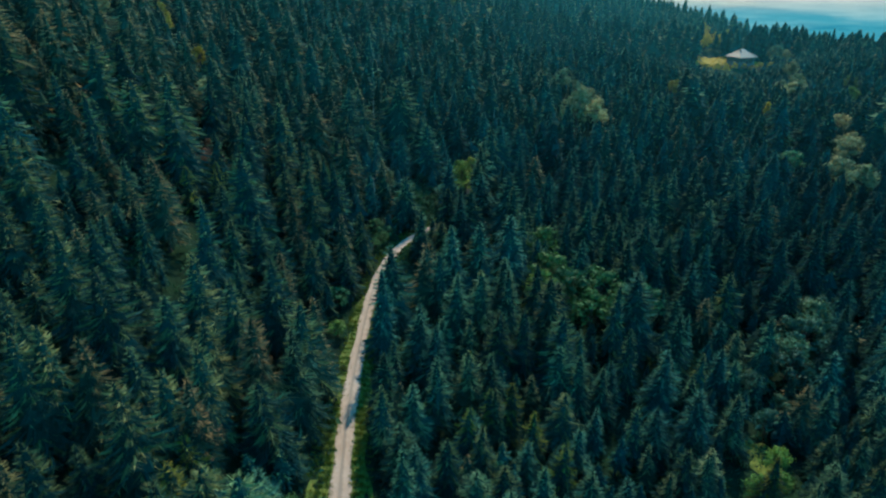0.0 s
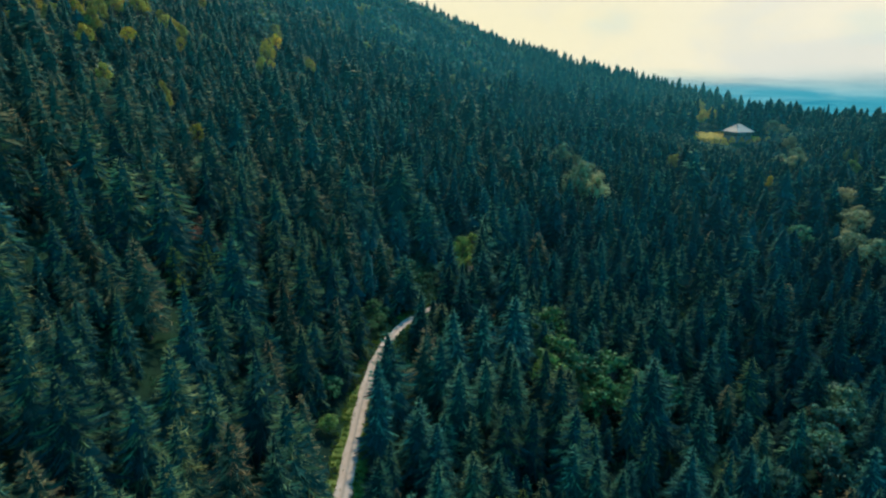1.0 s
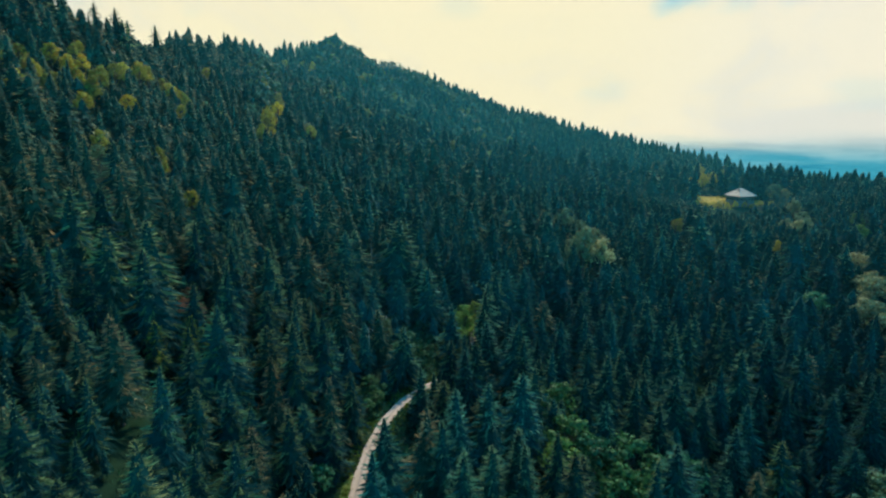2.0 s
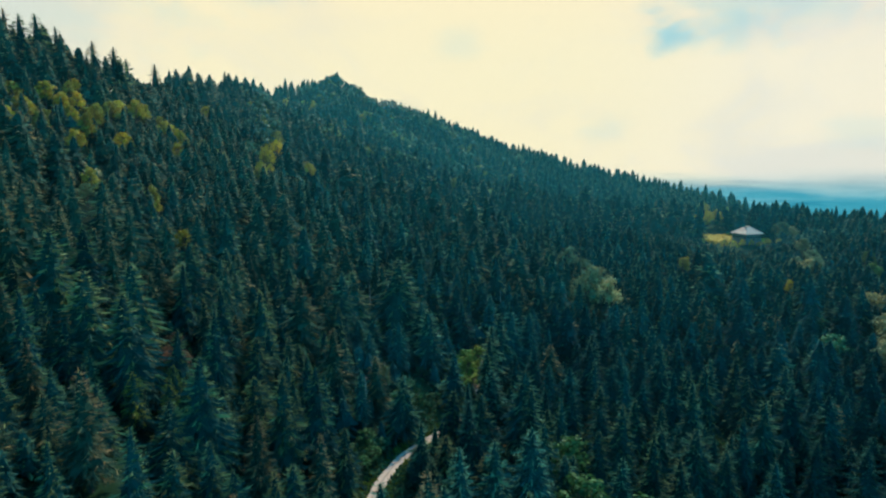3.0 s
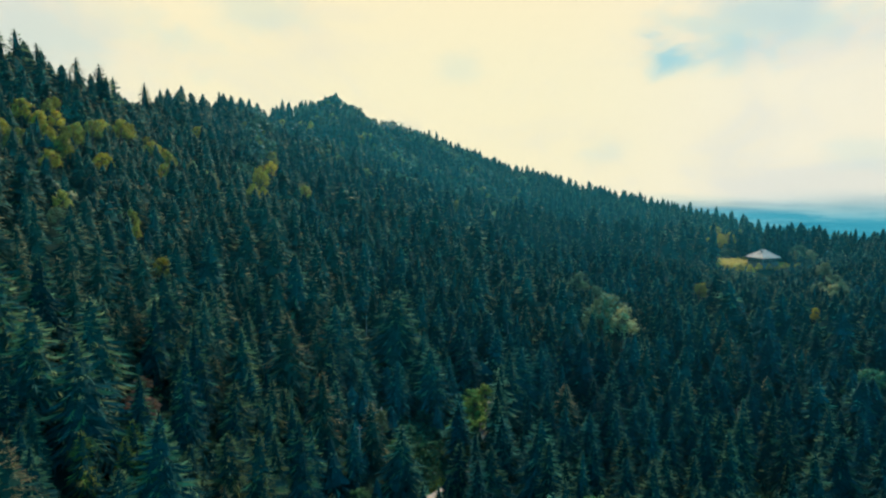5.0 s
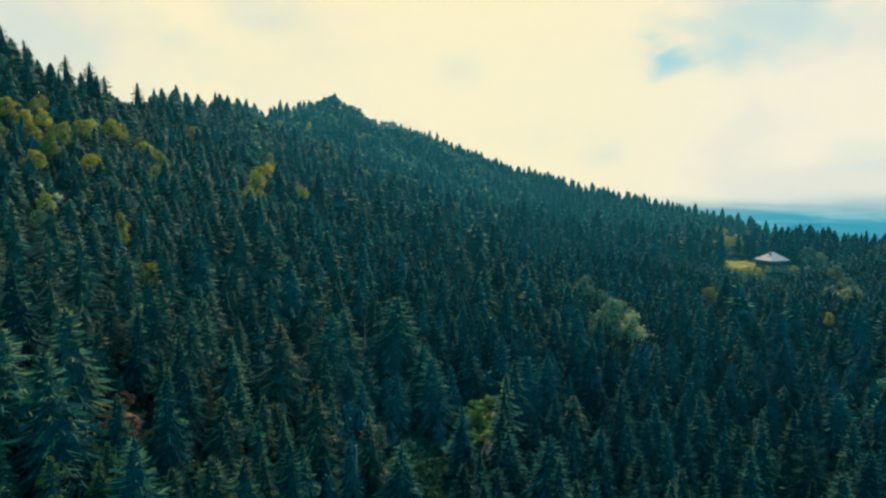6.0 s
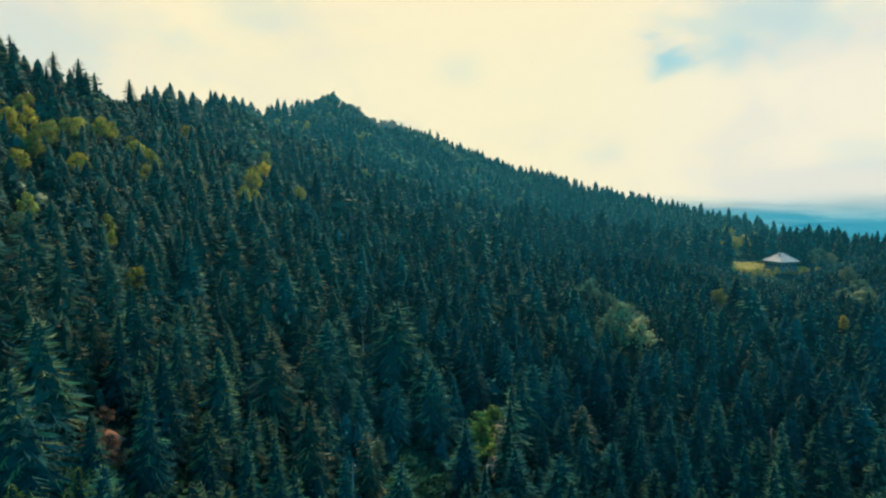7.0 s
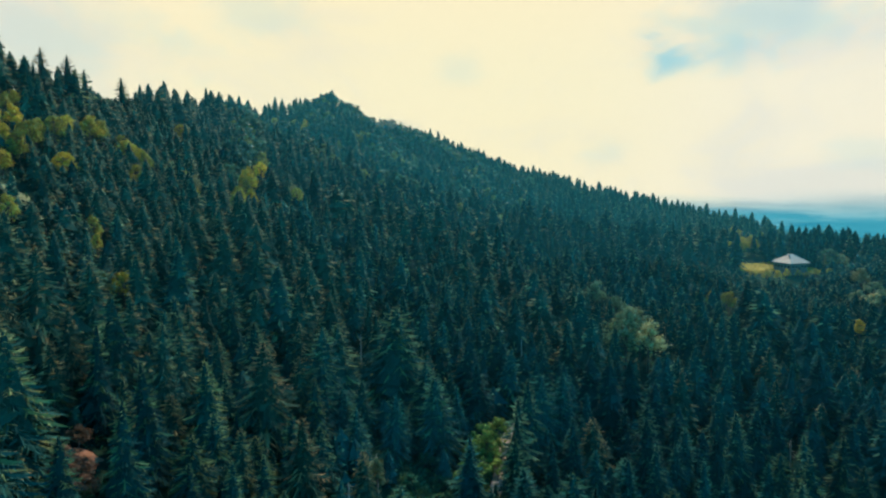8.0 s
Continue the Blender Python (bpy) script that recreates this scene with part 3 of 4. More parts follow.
YELLOW_HOUSE = ((164, 303, 9), (128, 341, 9), (131, 344, 9), (123, 345, 9), (177, 386, 7.4), (172, 388, 7), (183, 388, 7), (166, 391, 5.6), (176, 394, 4.4), (162, 395, 5.8), (170, 398, 4.2), (185, 441, 10.5), (192, 444, 10.5), (197, 454, 10.5),
                (189, 456, 10.5), (206, 458, 9), (192, 467, 10.5), (196, 470, 9), (57, 511, 9), (59, 515, 9), (50, 517, 9), (192, 467, 10.5), (181, 434, 10.5), (192, 440, 10.5), (170, 427, 10.5), (189, 388, 5.55), (194, 388, 4.8), (200, 390, 4.5),
                (206, 388, 4.5))
YELLOW = YELLOW_WEST + YELLOW_WEST_B + YELLOW_SUMMIT + YELLOW_SUMMIT_B + YELLOW_HOUSE
PALE_WEST = ((-40, 479, 11), (-52, 486, 11), (-17, 182, 8), (-25, 505, 11), (-120, 325, 9), (-139, 385, 9), (-143, 423, 9), (-117, 490, 9), (-114, 215, 9), (-79, 370, 9), (-39, 482, 10), (-82, 456, 10), (-108, 319, 10), (-34, 510, 10),
             (-10, 557, 10), (-90, 216, 10), (-75, 191, 10), (-108, 461, 10), (-59, 546, 10), (-45, 546, 10), (-23, 552, 10))
PALE_EAST = ((170, 244, 12), (157, 214, 12), (156, 225, 12), (68, 311, 13), (69, 290, 16.8), (64, 330, 12), (63, 280, 18), (70, 277, 16.8), (194, 333, 11), (205, 362, 10), (214, 402, 9), (220, 392, 6), (161, 236, 10), (220, 399, 9),
             (201, 347, 9), (189, 340, 9), (199, 339, 9), (184, 277, 10), (179, 258, 10), (175, 256, 10), (178, 252, 10), (70, 286, 12), (191, 274, 10), (164, 239, 10), (190, 332, 9))
PALE = PALE_WEST + PALE_EAST
SUMMIT = ((-114, 506, 12.8), (-108, 495, 10.2), (-109, 513, 11.6), (-104, 505, 13.9), (-105, 523, 11.2), (-99, 510, 10.5), (-100, 529, 12.8), (-94, 517, 12.2), (-96, 538, 12.7), (-91, 525, 12.1), (-92, 542, 12.2), (-87, 531, 12), (-87, 545, 12.8), (-82, 532, 11.5),
          (-82, 543, 11), (-77, 531, 11.8), (-77, 545, 12.8), (-72, 531, 10.5), (-71, 545, 14.2), (-66, 532, 11.9), (-64, 543, 11.6), (-60, 531, 12.8))
RUST = ((-61.5, 158.8, 5.0), (-60.0, 156.5, 4.2), (-64.5, 158.5, 3.8), (-66.0, 161.5, 3.6), (-67.2, 167.0, 4.4))


def leafy_crown(rng, lobes, leaves, size, spread=0.34, top=1.0, base=0.28):
    """Crown of a broadleaved tree 10 m high: leaves in uneven lobes round the limbs, with gaps between."""
    s, limbs = Shape(), []
    for k in range(lobes):
        a = 2.4 * k + rng.uniform(-0.5, 0.5)
        f = (k + 0.5) / lobes
        h = 10 * (base + 0.10 + (top - base - 0.22) * f)
        off = 10 * spread * rng.uniform(0.35, 0.95) * (1 - 0.75 * f ** 2)
        c = np.array((off * math.cos(a), off * math.sin(a), h))
        limbs.append(c)
        r = np.array((rng.uniform(1.0, 1.7), rng.uniform(1.0, 1.7), rng.uniform(0.9, 1.5))) * (1.02 - 0.40 * f) * rng.uniform(0.7, 1.15)
        for j in range(leaves):
            d = np.array([rng.gauss(0, 1) for _ in range(3)])
            d /= np.linalg.norm(d)
            d[2] = abs(d[2]) * 1.0 if rng.random() < 0.7 else d[2]
            p = c + d * r * rng.uniform(0.35, 1.42)
            n1 = np.cross(d, [rng.gauss(0, 1) for _ in range(3)])
            n1 /= np.linalg.norm(n1) + 1e-6
            n2 = np.cross(d, n1) + d * rng.uniform(-0.6, 0.4)
            w = size * rng.uniform(0.6, 1.3)
            s.tri(p - n1 * w * 0.5, p + n1 * w * 0.5, p + n2 * w * 0.95, 0)
            if j % 3 == 0:
                s.tri(p + n1 * w * 0.3 - n2 * w * 0.6, p - n1 * w * 0.5 - n2 * w * 0.2, p + n1 * w * 0.6 + d * w * 0.5, 0)
    return s.arrays(), limbs


def leafy_trunk(limbs):
    s = Shape()
    stem(s, [(0, 0, -0.5), (0, 0, 0.4), (0.1, 0, 3.0), (0.05, 0.1, 6.5), (0, 0, 9.0)], [0.26, 0.19, 0.15, 0.09, 0.03], 6)
    for c in limbs:
        z0 = max(1.4, c[2] * 0.62)
        a, b = np.array((0.05, 0.03, z0)), np.array(c)
        mid = (a + b) / 2 + np.array((0, 0, -0.25))
        stem(s, [tuple(a), tuple(mid), tuple(b)], [0.08, 0.055, 0.02], 4)
    return s.arrays()


LEAFY = []
for lobes, leaves, size, spread in ((15, 62, 0.46, 0.36), (17, 56, 0.48, 0.32), (14, 66, 0.46, 0.40), (16, 58, 0.42, 0.28)):
    crown, limbs = leafy_crown(rng, lobes, leaves, size, spread)
    LEAFY.append((crown, mesh_of("broadleaf_trunk", *leafy_trunk(limbs)[:2], [BARK], smooth=True)))
LEAFY_MESH = {(k, hue): mesh_of("leafy_crown", *c[0][:2], [LEAVES[hue]], c[0][2]) for k, c in enumerate(LEAFY) for hue in LEAVES}


def broadleaf(x, y, height, turn, kind, hue, label, group):
    tree = new("broadleaf_tree" if height > 5.5 else "bush")
    tree.matrix_basis = pose(x, y, float(ground_z(x, y)), 0, 0, turn)
    k = height / 10
    wide = k * (1.6 if height < 5.5 else 0.95 if hue == "pale" and x < 80 else 0.85 if hue == "yellow" else 1.25)
    size = Matrix.Diagonal((wide, wide, k, 1))
    part("trunk", LEAFY[kind % 4][1], tree, at=size)
    part("crown", LEAFY_MESH[kind % 4, hue], tree, at=size)
    return tagged(tree, label, "broadleaf tree" if height > 5.5 else "bush", group)


taken = []
for hue, trees, label, group in (("green", GREEN, "fresh green broadleaf tree among dark spruces", "green broadleaf trees"),
                                 ("yellow", YELLOW, "yellow-green broadleaf tree in spring leaf on the slope", "yellow-green broadleaf trees"),
                                 ("pale", PALE, "pale grey-green broadleaf tree with thin foliage", "pale broadleaf trees"),
                                 ("fresh", FRESH, "slender light-green broadleaf tree in fresh leaf", "light-green broadleaf trees"),
                                 ("dull", DULL, "dull blue-green broadleaf tree in shade", "dull broadleaf trees"),
                                 ("summit", SUMMIT, "round grey-green broadleaf tree on the summit", "summit broadleaf trees"),
                                 ("rust", RUST, "rust-brown bush with withered leaves below spruces", "rust-brown bushes")):
    for x, y, h in trees:
        broadleaf(x, y, h * rng.uniform(0.92, 1.15) * (0.95 if x < -80 else 1.2 if 170 < y < 375 and h > 8 else 1.0), rng.uniform(0, 360), rng.randrange(4), hue, label, group)
        taken.append((x, y, 1.0 + (0.30 if hue == "pale" or hue == "fresh" or x > 100 else 0.14) * h))

landmarks = [(*p, 1.0) for stand in (STAND_WEST, STAND_MIDDLE, STAND_EAST, STAND_RIDGE) for p in stand]
taken += [(x, y, 0.15 * h) for x, y, h, _ in landmarks] + [(x, y, 2.4) for x, y, h in STAND_LIME]
HOUSE = (192.0, 400.5)
# open ground: centre, half sizes
OPEN = ((-59, 152, 3, 4), (5, 204, 6, 9), (64, 266, 6, 9), (190, 398, 19, 15), (178, 386, 13, 13), (226, 404, 8, 6), (178, 411, 13, 13), (181, 425, 11, 8), (170, 392, 9, 7), (-128, 238, 8, 6), (1, 171, 3.0, 3.5), (-62, 159, 4.5, 4), (64, 92, 5, 6),
        (-10.5, 137, 5.0, 15), (-8, 181, 4.5, 13), (7.2, 188, 3.6, 10), (-16.5, 153, 4, 6))


def scatter():
    """Places for all other spruces: a jittered grid, thinned by the road, by glades and by the trees placed already."""
    r = np.random.default_rng(5)
    n = 66000
    x, y = r.uniform(-430, 470, n), r.uniform(-60, 690, n)
    bearing, dist = np.degrees(np.arctan2(x, y - 60)), np.hypot(x, y - 60)
    far = np.interp(bearing, RIDGE[:, 0], RIDGE[:, 1])
    keep = (dist < far + 24) & (np.abs(x) < np.maximum(0.80 * (y + 14) + 8, 55))    # the valley that the flight looks into
    keep &= road_distance(x, y)[0] > np.where((y > 156) & (y < 178), 2.6, np.where(y < 100, 5.4, 4.0)) + 1.4 * r.random(n)
    for cx, cy, a, b in OPEN:
        keep &= ((x - cx) / a) ** 2 + ((y - cy) / b) ** 2 > 1
    keep &= ~((bearing > -14) & (bearing < -7) & (dist > far - 60) & (r.random(n) < 0.40))      # broadleaves crown the summit
    x, y, dist, far, bearing = x[keep], y[keep], dist[keep], far[keep], bearing[keep]
    grove = 0.5 + 0.22 * np.sin(x * 0.045 + 1.9 * np.sin(y * 0.021)) + 0.20 * np.sin(y * 0.052 + 1.4 * np.sin(x * 0.03 + 2)) + 0.14 * np.sin(x * 0.13 + 1.7 * np.sin(y * 0.11)) * np.sin(y * 0.12 + 1.5 * np.sin(x * 0.10))
    h = 14.5 + 9.0 * grove + r.normal(0, 3.6, len(x))
    h = np.where(r.random(len(x)) < 0.16, h * 0.62, h)
    h *= 1 - 0.36 * np.clip((x + 12) / 8, 0, 1) * np.clip((112 - y) / 14, 0, 1)     # a younger stand
    crest = np.interp(bearing, (-40, -35.5, -31, -29.5, -27, -26.3, -24, -22, -19.7, -17.9, -16.9, -15.9, -13.9, -12, -10.4, -8.9, -7.4, -4.8, 2.1, 5.8, 11, 21, 27.4, 31.4, 36),
                      (25, 20, 14, 8, 8, 18.5, 20.5, 23, 22.5, 14, 7, 18.5, 17, 14, 17, 16, 14, 13.5, 13, 13, 16.5, 16, 17, 17.5, 16.5))     # tree heights along the crest
    near_crest = np.clip((dist - far + 90) / 60, 0, 1)
    h = h * (1 - near_crest) + crest * r.uniform(0.72, 1.10, len(x)) * near_crest
    ahead = np.hypot((x - 184) * 0.9, (y - 392) * 0.75)                              # low growth on the open slope below the house
    h = np.where((ahead < 75) & (y < 396), np.minimum(h, 3.0 + 0.19 * ahead), h)
    h = np.where((x < -85) & (y > 215) & (dist < far - 25), h * 0.78, h)
    h = np.clip(h, 5, np.where(y < 210, 22.5, 27))
    cells, chosen = {}, []
    for tx, ty, tr in taken:
        cells.setdefault((int(tx // 10), int(ty // 10)), []).append((tx, ty, tr))
    for i in range(len(x)):
        own = (0.150 if y[i] < 200 else 0.158 - 0.05 * near_crest[i]) * h[i] + (0.07 * (0.5 + 0.5 * math.sin(0.21 * x[i] + 2.1 * math.sin(0.09 * y[i])) * math.sin(0.19 * y[i] + 1.6 * math.sin(0.11 * x[i])))) * h[i]
        cx, cy = int(x[i] // 10), int(y[i] // 10)
        if all((x[i] - a) ** 2 + (y[i] - b) ** 2 > (own + c) ** 2 for u in (-1, 0, 1) for v in (-1, 0, 1) for a, b, c in cells.get((cx + u, cy + v), ())):
            cells.setdefault((cx, cy), []).append((x[i], y[i], own))
            chosen.append(i)
    h = h.copy()
    for i in r.permutation(len(x))[:6000]:          # young trees in the gaps
        low = r.uniform(4.0, 9.5)
        cx, cy, own = int(x[i] // 10), int(y[i] // 10), 0.13 * low
        if all((x[i] - a) ** 2 + (y[i] - b) ** 2 > (own + 0.66 * c) ** 2 for u in (-1, 0, 1) for v in (-1, 0, 1) for a, b, c in cells.get((cx + u, cy + v), ())):
            cells.setdefault((cx, cy), []).append((x[i], y[i], own / 0.66))
            h[i] = low
            chosen.append(i)
    return x[chosen], y[chosen], h[chosen], grove[chosen], r


def joined(name, templates, index, x, y, z, h, wide, turn, tint, label):
    """Many trees in one mesh."""
    vs, fs, ms, ts, at = [], [], [], [], 0
    for k, (v, f, m) in enumerate(templates):
        pick = np.where(index == k)[0]
        if not len(pick):
            continue
        c, s, kk = np.cos(turn[pick]), np.sin(turn[pick]), h[pick] / 20
        w = (kk * wide[pick])[:, None]
        px = (v[None, :, 0] * c[:, None] - v[None, :, 1] * s[:, None]) * w + x[pick, None]
        py = (v[None, :, 0] * s[:, None] + v[None, :, 1] * c[:, None]) * w + y[pick, None]
        pz = v[None, :, 2] * kk[:, None] + z[pick, None]
        vs.append(np.stack([px, py, pz], -1).reshape(-1, 3))
        fs.append((f[None] + (np.arange(len(pick)) * len(v))[:, None, None]).reshape(-1, 3) + at)
        ms.append(np.tile(m, len(pick)))
        ts.append(np.repeat(tint[pick], len(v)))
        at += len(pick) * len(v)
    me = mesh_of(name, np.concatenate(vs), np.concatenate(fs), [NEEDLES, TIPS, BARK], np.concatenate(ms), np.concatenate(ts))
    return tagged(new(name, me), label, "forest", kind="stuff")


def with_trunk(crown, sides=4):
    """A crown with a plain stem under it."""
    s = Shape()
    stem(s, [(0, 0, -0.8), (0, 0, 4.5), (0, 0, 12)], [0.30, 0.22, 0.10], sides)
    v, f, _ = s.arrays()
    return np.concatenate([crown[0], v]), np.concatenate([crown[1], f + len(crown[0])]), np.concatenate([crown[2], np.full(len(f), 2)])


def plant():
    x, y, h, grove, r = scatter()
    z = ground_z(x, y)
    # distance to the line of flight decides how finely a tree is made
    ahead = np.where(y < 34, 300 + np.hypot(x, y), np.hypot(x, y))
    ahead = np.minimum(ahead, np.where((x < -28) & (y > 92), np.hypot(x, y - 58) + 8, 999))      # the slope beside the end of the flight
    order = np.argsort(ahead + 0.12 * np.abs(x))
    kind = r.integers(0, 6, len(x))
    turn, wide = r.uniform(0, 6.283, len(x)), r.uniform(0.86, 1.40, len(x)) * np.where(h < 13, 1.2, 1.0) * np.where(y > 200, 1.15, 1.0)
    tint = np.clip(0.72 * grove + r.uniform(0, 0.46, len(x)), 0, 0.999)
    tint = np.clip(tint + 0.38 * np.clip((-30 - x) / 60, 0, 1) - 0.38 * np.clip((x - 0) / 40, 0, 1) * np.clip((300 - y) / 80, 0, 1), 0.002, 0.999)      # tint carries sunlit warmth in the west, dimmer light in the near east
    tint = np.clip(tint + 0.16 * np.clip((y - 190) / 60, 0, 1) * np.clip((60 - x) / 60 + (y - 290) / 60, 0, 1) + 0.18 * np.exp(-((x - 30) / 90) ** 2 - ((y - 340) / 60) ** 2), 0.002, 0.999)     # an olive belt below the summit
    tint = np.where(r.random(len(x)) < 0.05, 0.99, tint)
    order = np.concatenate([order[h[order] > 9.6], order[h[order] <= 9.6]])
    single = order[:228]
    for i in single:
        spruce(x[i], y[i], h[i], wide[i], math.degrees(turn[i]), int(kind[i]) + (6 if ahead[i] > 108 else 0), "dark green spruce with drooping tiered boughs and tips coloured as if sunlit")
    rest = order[228:]
    young = rest[h[rest] <= 9.6]
    rest = rest[h[rest] > 9.6]
    reach = np.where(y < 34, 999, np.hypot(x, y - 45))
    mid = rest[reach[rest] < 180]
    far = rest[(reach[rest] >= 180) & (reach[rest] < 300)]
    farthest = rest[reach[rest] >= 300]
    for name, ids, templates, label in (("spruce_stand", mid, [with_trunk(c, 5) for c in MIDDLE], "dense stand of dark green spruces on the valley floor"),
                                        ("thicket_spruces", young[ahead[young] < 140], FARTHEST, "young bushy spruces between the tall ones"),
                                        ("young_spruces", young[ahead[young] >= 140], YOUNG, "young spruces filling the gaps between the tall ones"),
                                        ("far_spruce_forest", far, [with_trunk(c, 3) for c in FAR], "dark blue-green spruce forest covering the valley side"),
                                        ("ridge_spruce_forest", farthest, [with_trunk(c, 3) for c in FARTHEST], "far spruce forest along the mountain ridge")):
        joined(name, templates, kind[ids], x[ids], y[ids], z[ids], h[ids], wide[ids], turn[ids], tint[ids], label)


for x, y, h, _ in landmarks:
    label = "young dense spruce with pale green tips coloured as if sunlit" if h < 16 else "tall dark spruce with drooping tiered boughs" if y < 200 else "tall ragged spruce standing out on the ridge"
    spruce(x, y, h, rng.uniform(1.05, 1.35), rng.uniform(0, 360), rng.randrange(6) if y < 200 else rng.choice((12, 13)), label)
for x, y, h in STAND_LIME:
    spruce(x, y, h, rng.uniform(1.0, 1.3), rng.uniform(0, 360), rng.randrange(3), "young conifer with bright yellow-green shoots", "lime")
plant()


# ---------------------------------------------------------------- the house on its meadow


def patch(name, cx, cy, a, b, turn, mat, label, category, lift=0.12):
    """A piece of open ground that follows the slope, with an uneven rim."""
    rings, spokes = 12, 40
    verts, c, s = [], math.cos(radians(turn)), math.sin(radians(turn))
    for i in range(rings + 1):
        for k in range(spokes):
            w = 2 * math.pi * k / spokes
            q = i / rings * (1 + 0.10 * math.sin(3 * w + cx) + 0.07 * math.sin(7 * w + cy))
            px, py = a * q * math.cos(w), b * q * math.sin(w)
            verts.append((cx + px * c - py * s, cy + px * s + py * c))
    v = np.array(verts)
    z = ground_z(v[:, 0], v[:, 1]) + lift * np.repeat(1 - np.linspace(0, 1, rings + 1) ** 6 * 1.6, spokes) + 0.10 * np.sin(v[:, 0] * 1.3) * np.sin(v[:, 1] * 1.1)
    g = np.arange((rings + 1) * spokes).reshape(rings + 1, spokes)
    f = np.stack([g[:-1], np.roll(g[:-1], -1, 1), np.roll(g[1:], -1, 1), g[1:]], -1).reshape(-1, 4)
    ob = new(name, mesh_of(name, np.column_stack([v, z]), f, [mat], smooth=True))
    return tagged(ob, label, category, kind="structure")


patch("meadow", 180, 411, 12, 11, 20, MEADOW, "yellow flowering meadow round the house", "meadow", 0.5)
patch("meadow", 209, 402, 9, 7, 0, MEADOW, "yellow flowering meadow beside the house", "meadow", 0.5)
patch("glade", 64, 92, 5, 6, 20, VERGE, "small sunlit grassy glade among young spruces", "glade", 0.4)
patch("glade", -128, 238, 8, 6, 0, DRY, "pale dry grass glade on the slope", "glade", 0.4)


def boxed(name, parent, size, at, mat, label="", bevel=0.03):
    """A bevelled block as a part."""
    bm = bmesh.new()
    bmesh.ops.create_cube(bm, size=1.0)
    bmesh.ops.scale(bm, vec=size, verts=bm.verts)
    if bevel:
        bmesh.ops.bevel(bm, geom=bm.edges[:], offset=bevel, segments=1, affect="EDGES")
    me = bpy.data.meshes.new(name)
    bm.to_mesh(me)
    bm.free()
    me.materials.append(mat)
    return part(name, me, parent, label, at)


def hip_roof(name, parent, half_x, half_y, ridge, rise, thick, mat, label, at):
    """A hipped roof with a short ridge, thick at the eaves."""
    low = [(-half_x, -half_y, 0), (half_x, -half_y, 0), (half_x, half_y, 0), (-half_x, half_y, 0)]
    up = [(x, y, thick) for x, y, _ in low]
    top = [(-ridge, 0, rise), (ridge, 0, rise)]
    bm = bmesh.new()
    v = [bm.verts.new(p) for p in low + up + top]
    for f in ((3, 2, 1, 0), (0, 1, 5, 4), (1, 2, 6, 5), (2, 3, 7, 6), (3, 0, 4, 7), (4, 5, 9, 8), (5, 6, 9), (6, 7, 8, 9), (7, 4, 8)):
        bm.faces.new([v[i] for i in f])
    me = bpy.data.meshes.new(name)
    bm.to_mesh(me)
    bm.free()
    me.materials.append(mat)
    return part(name, me, parent, label, at)


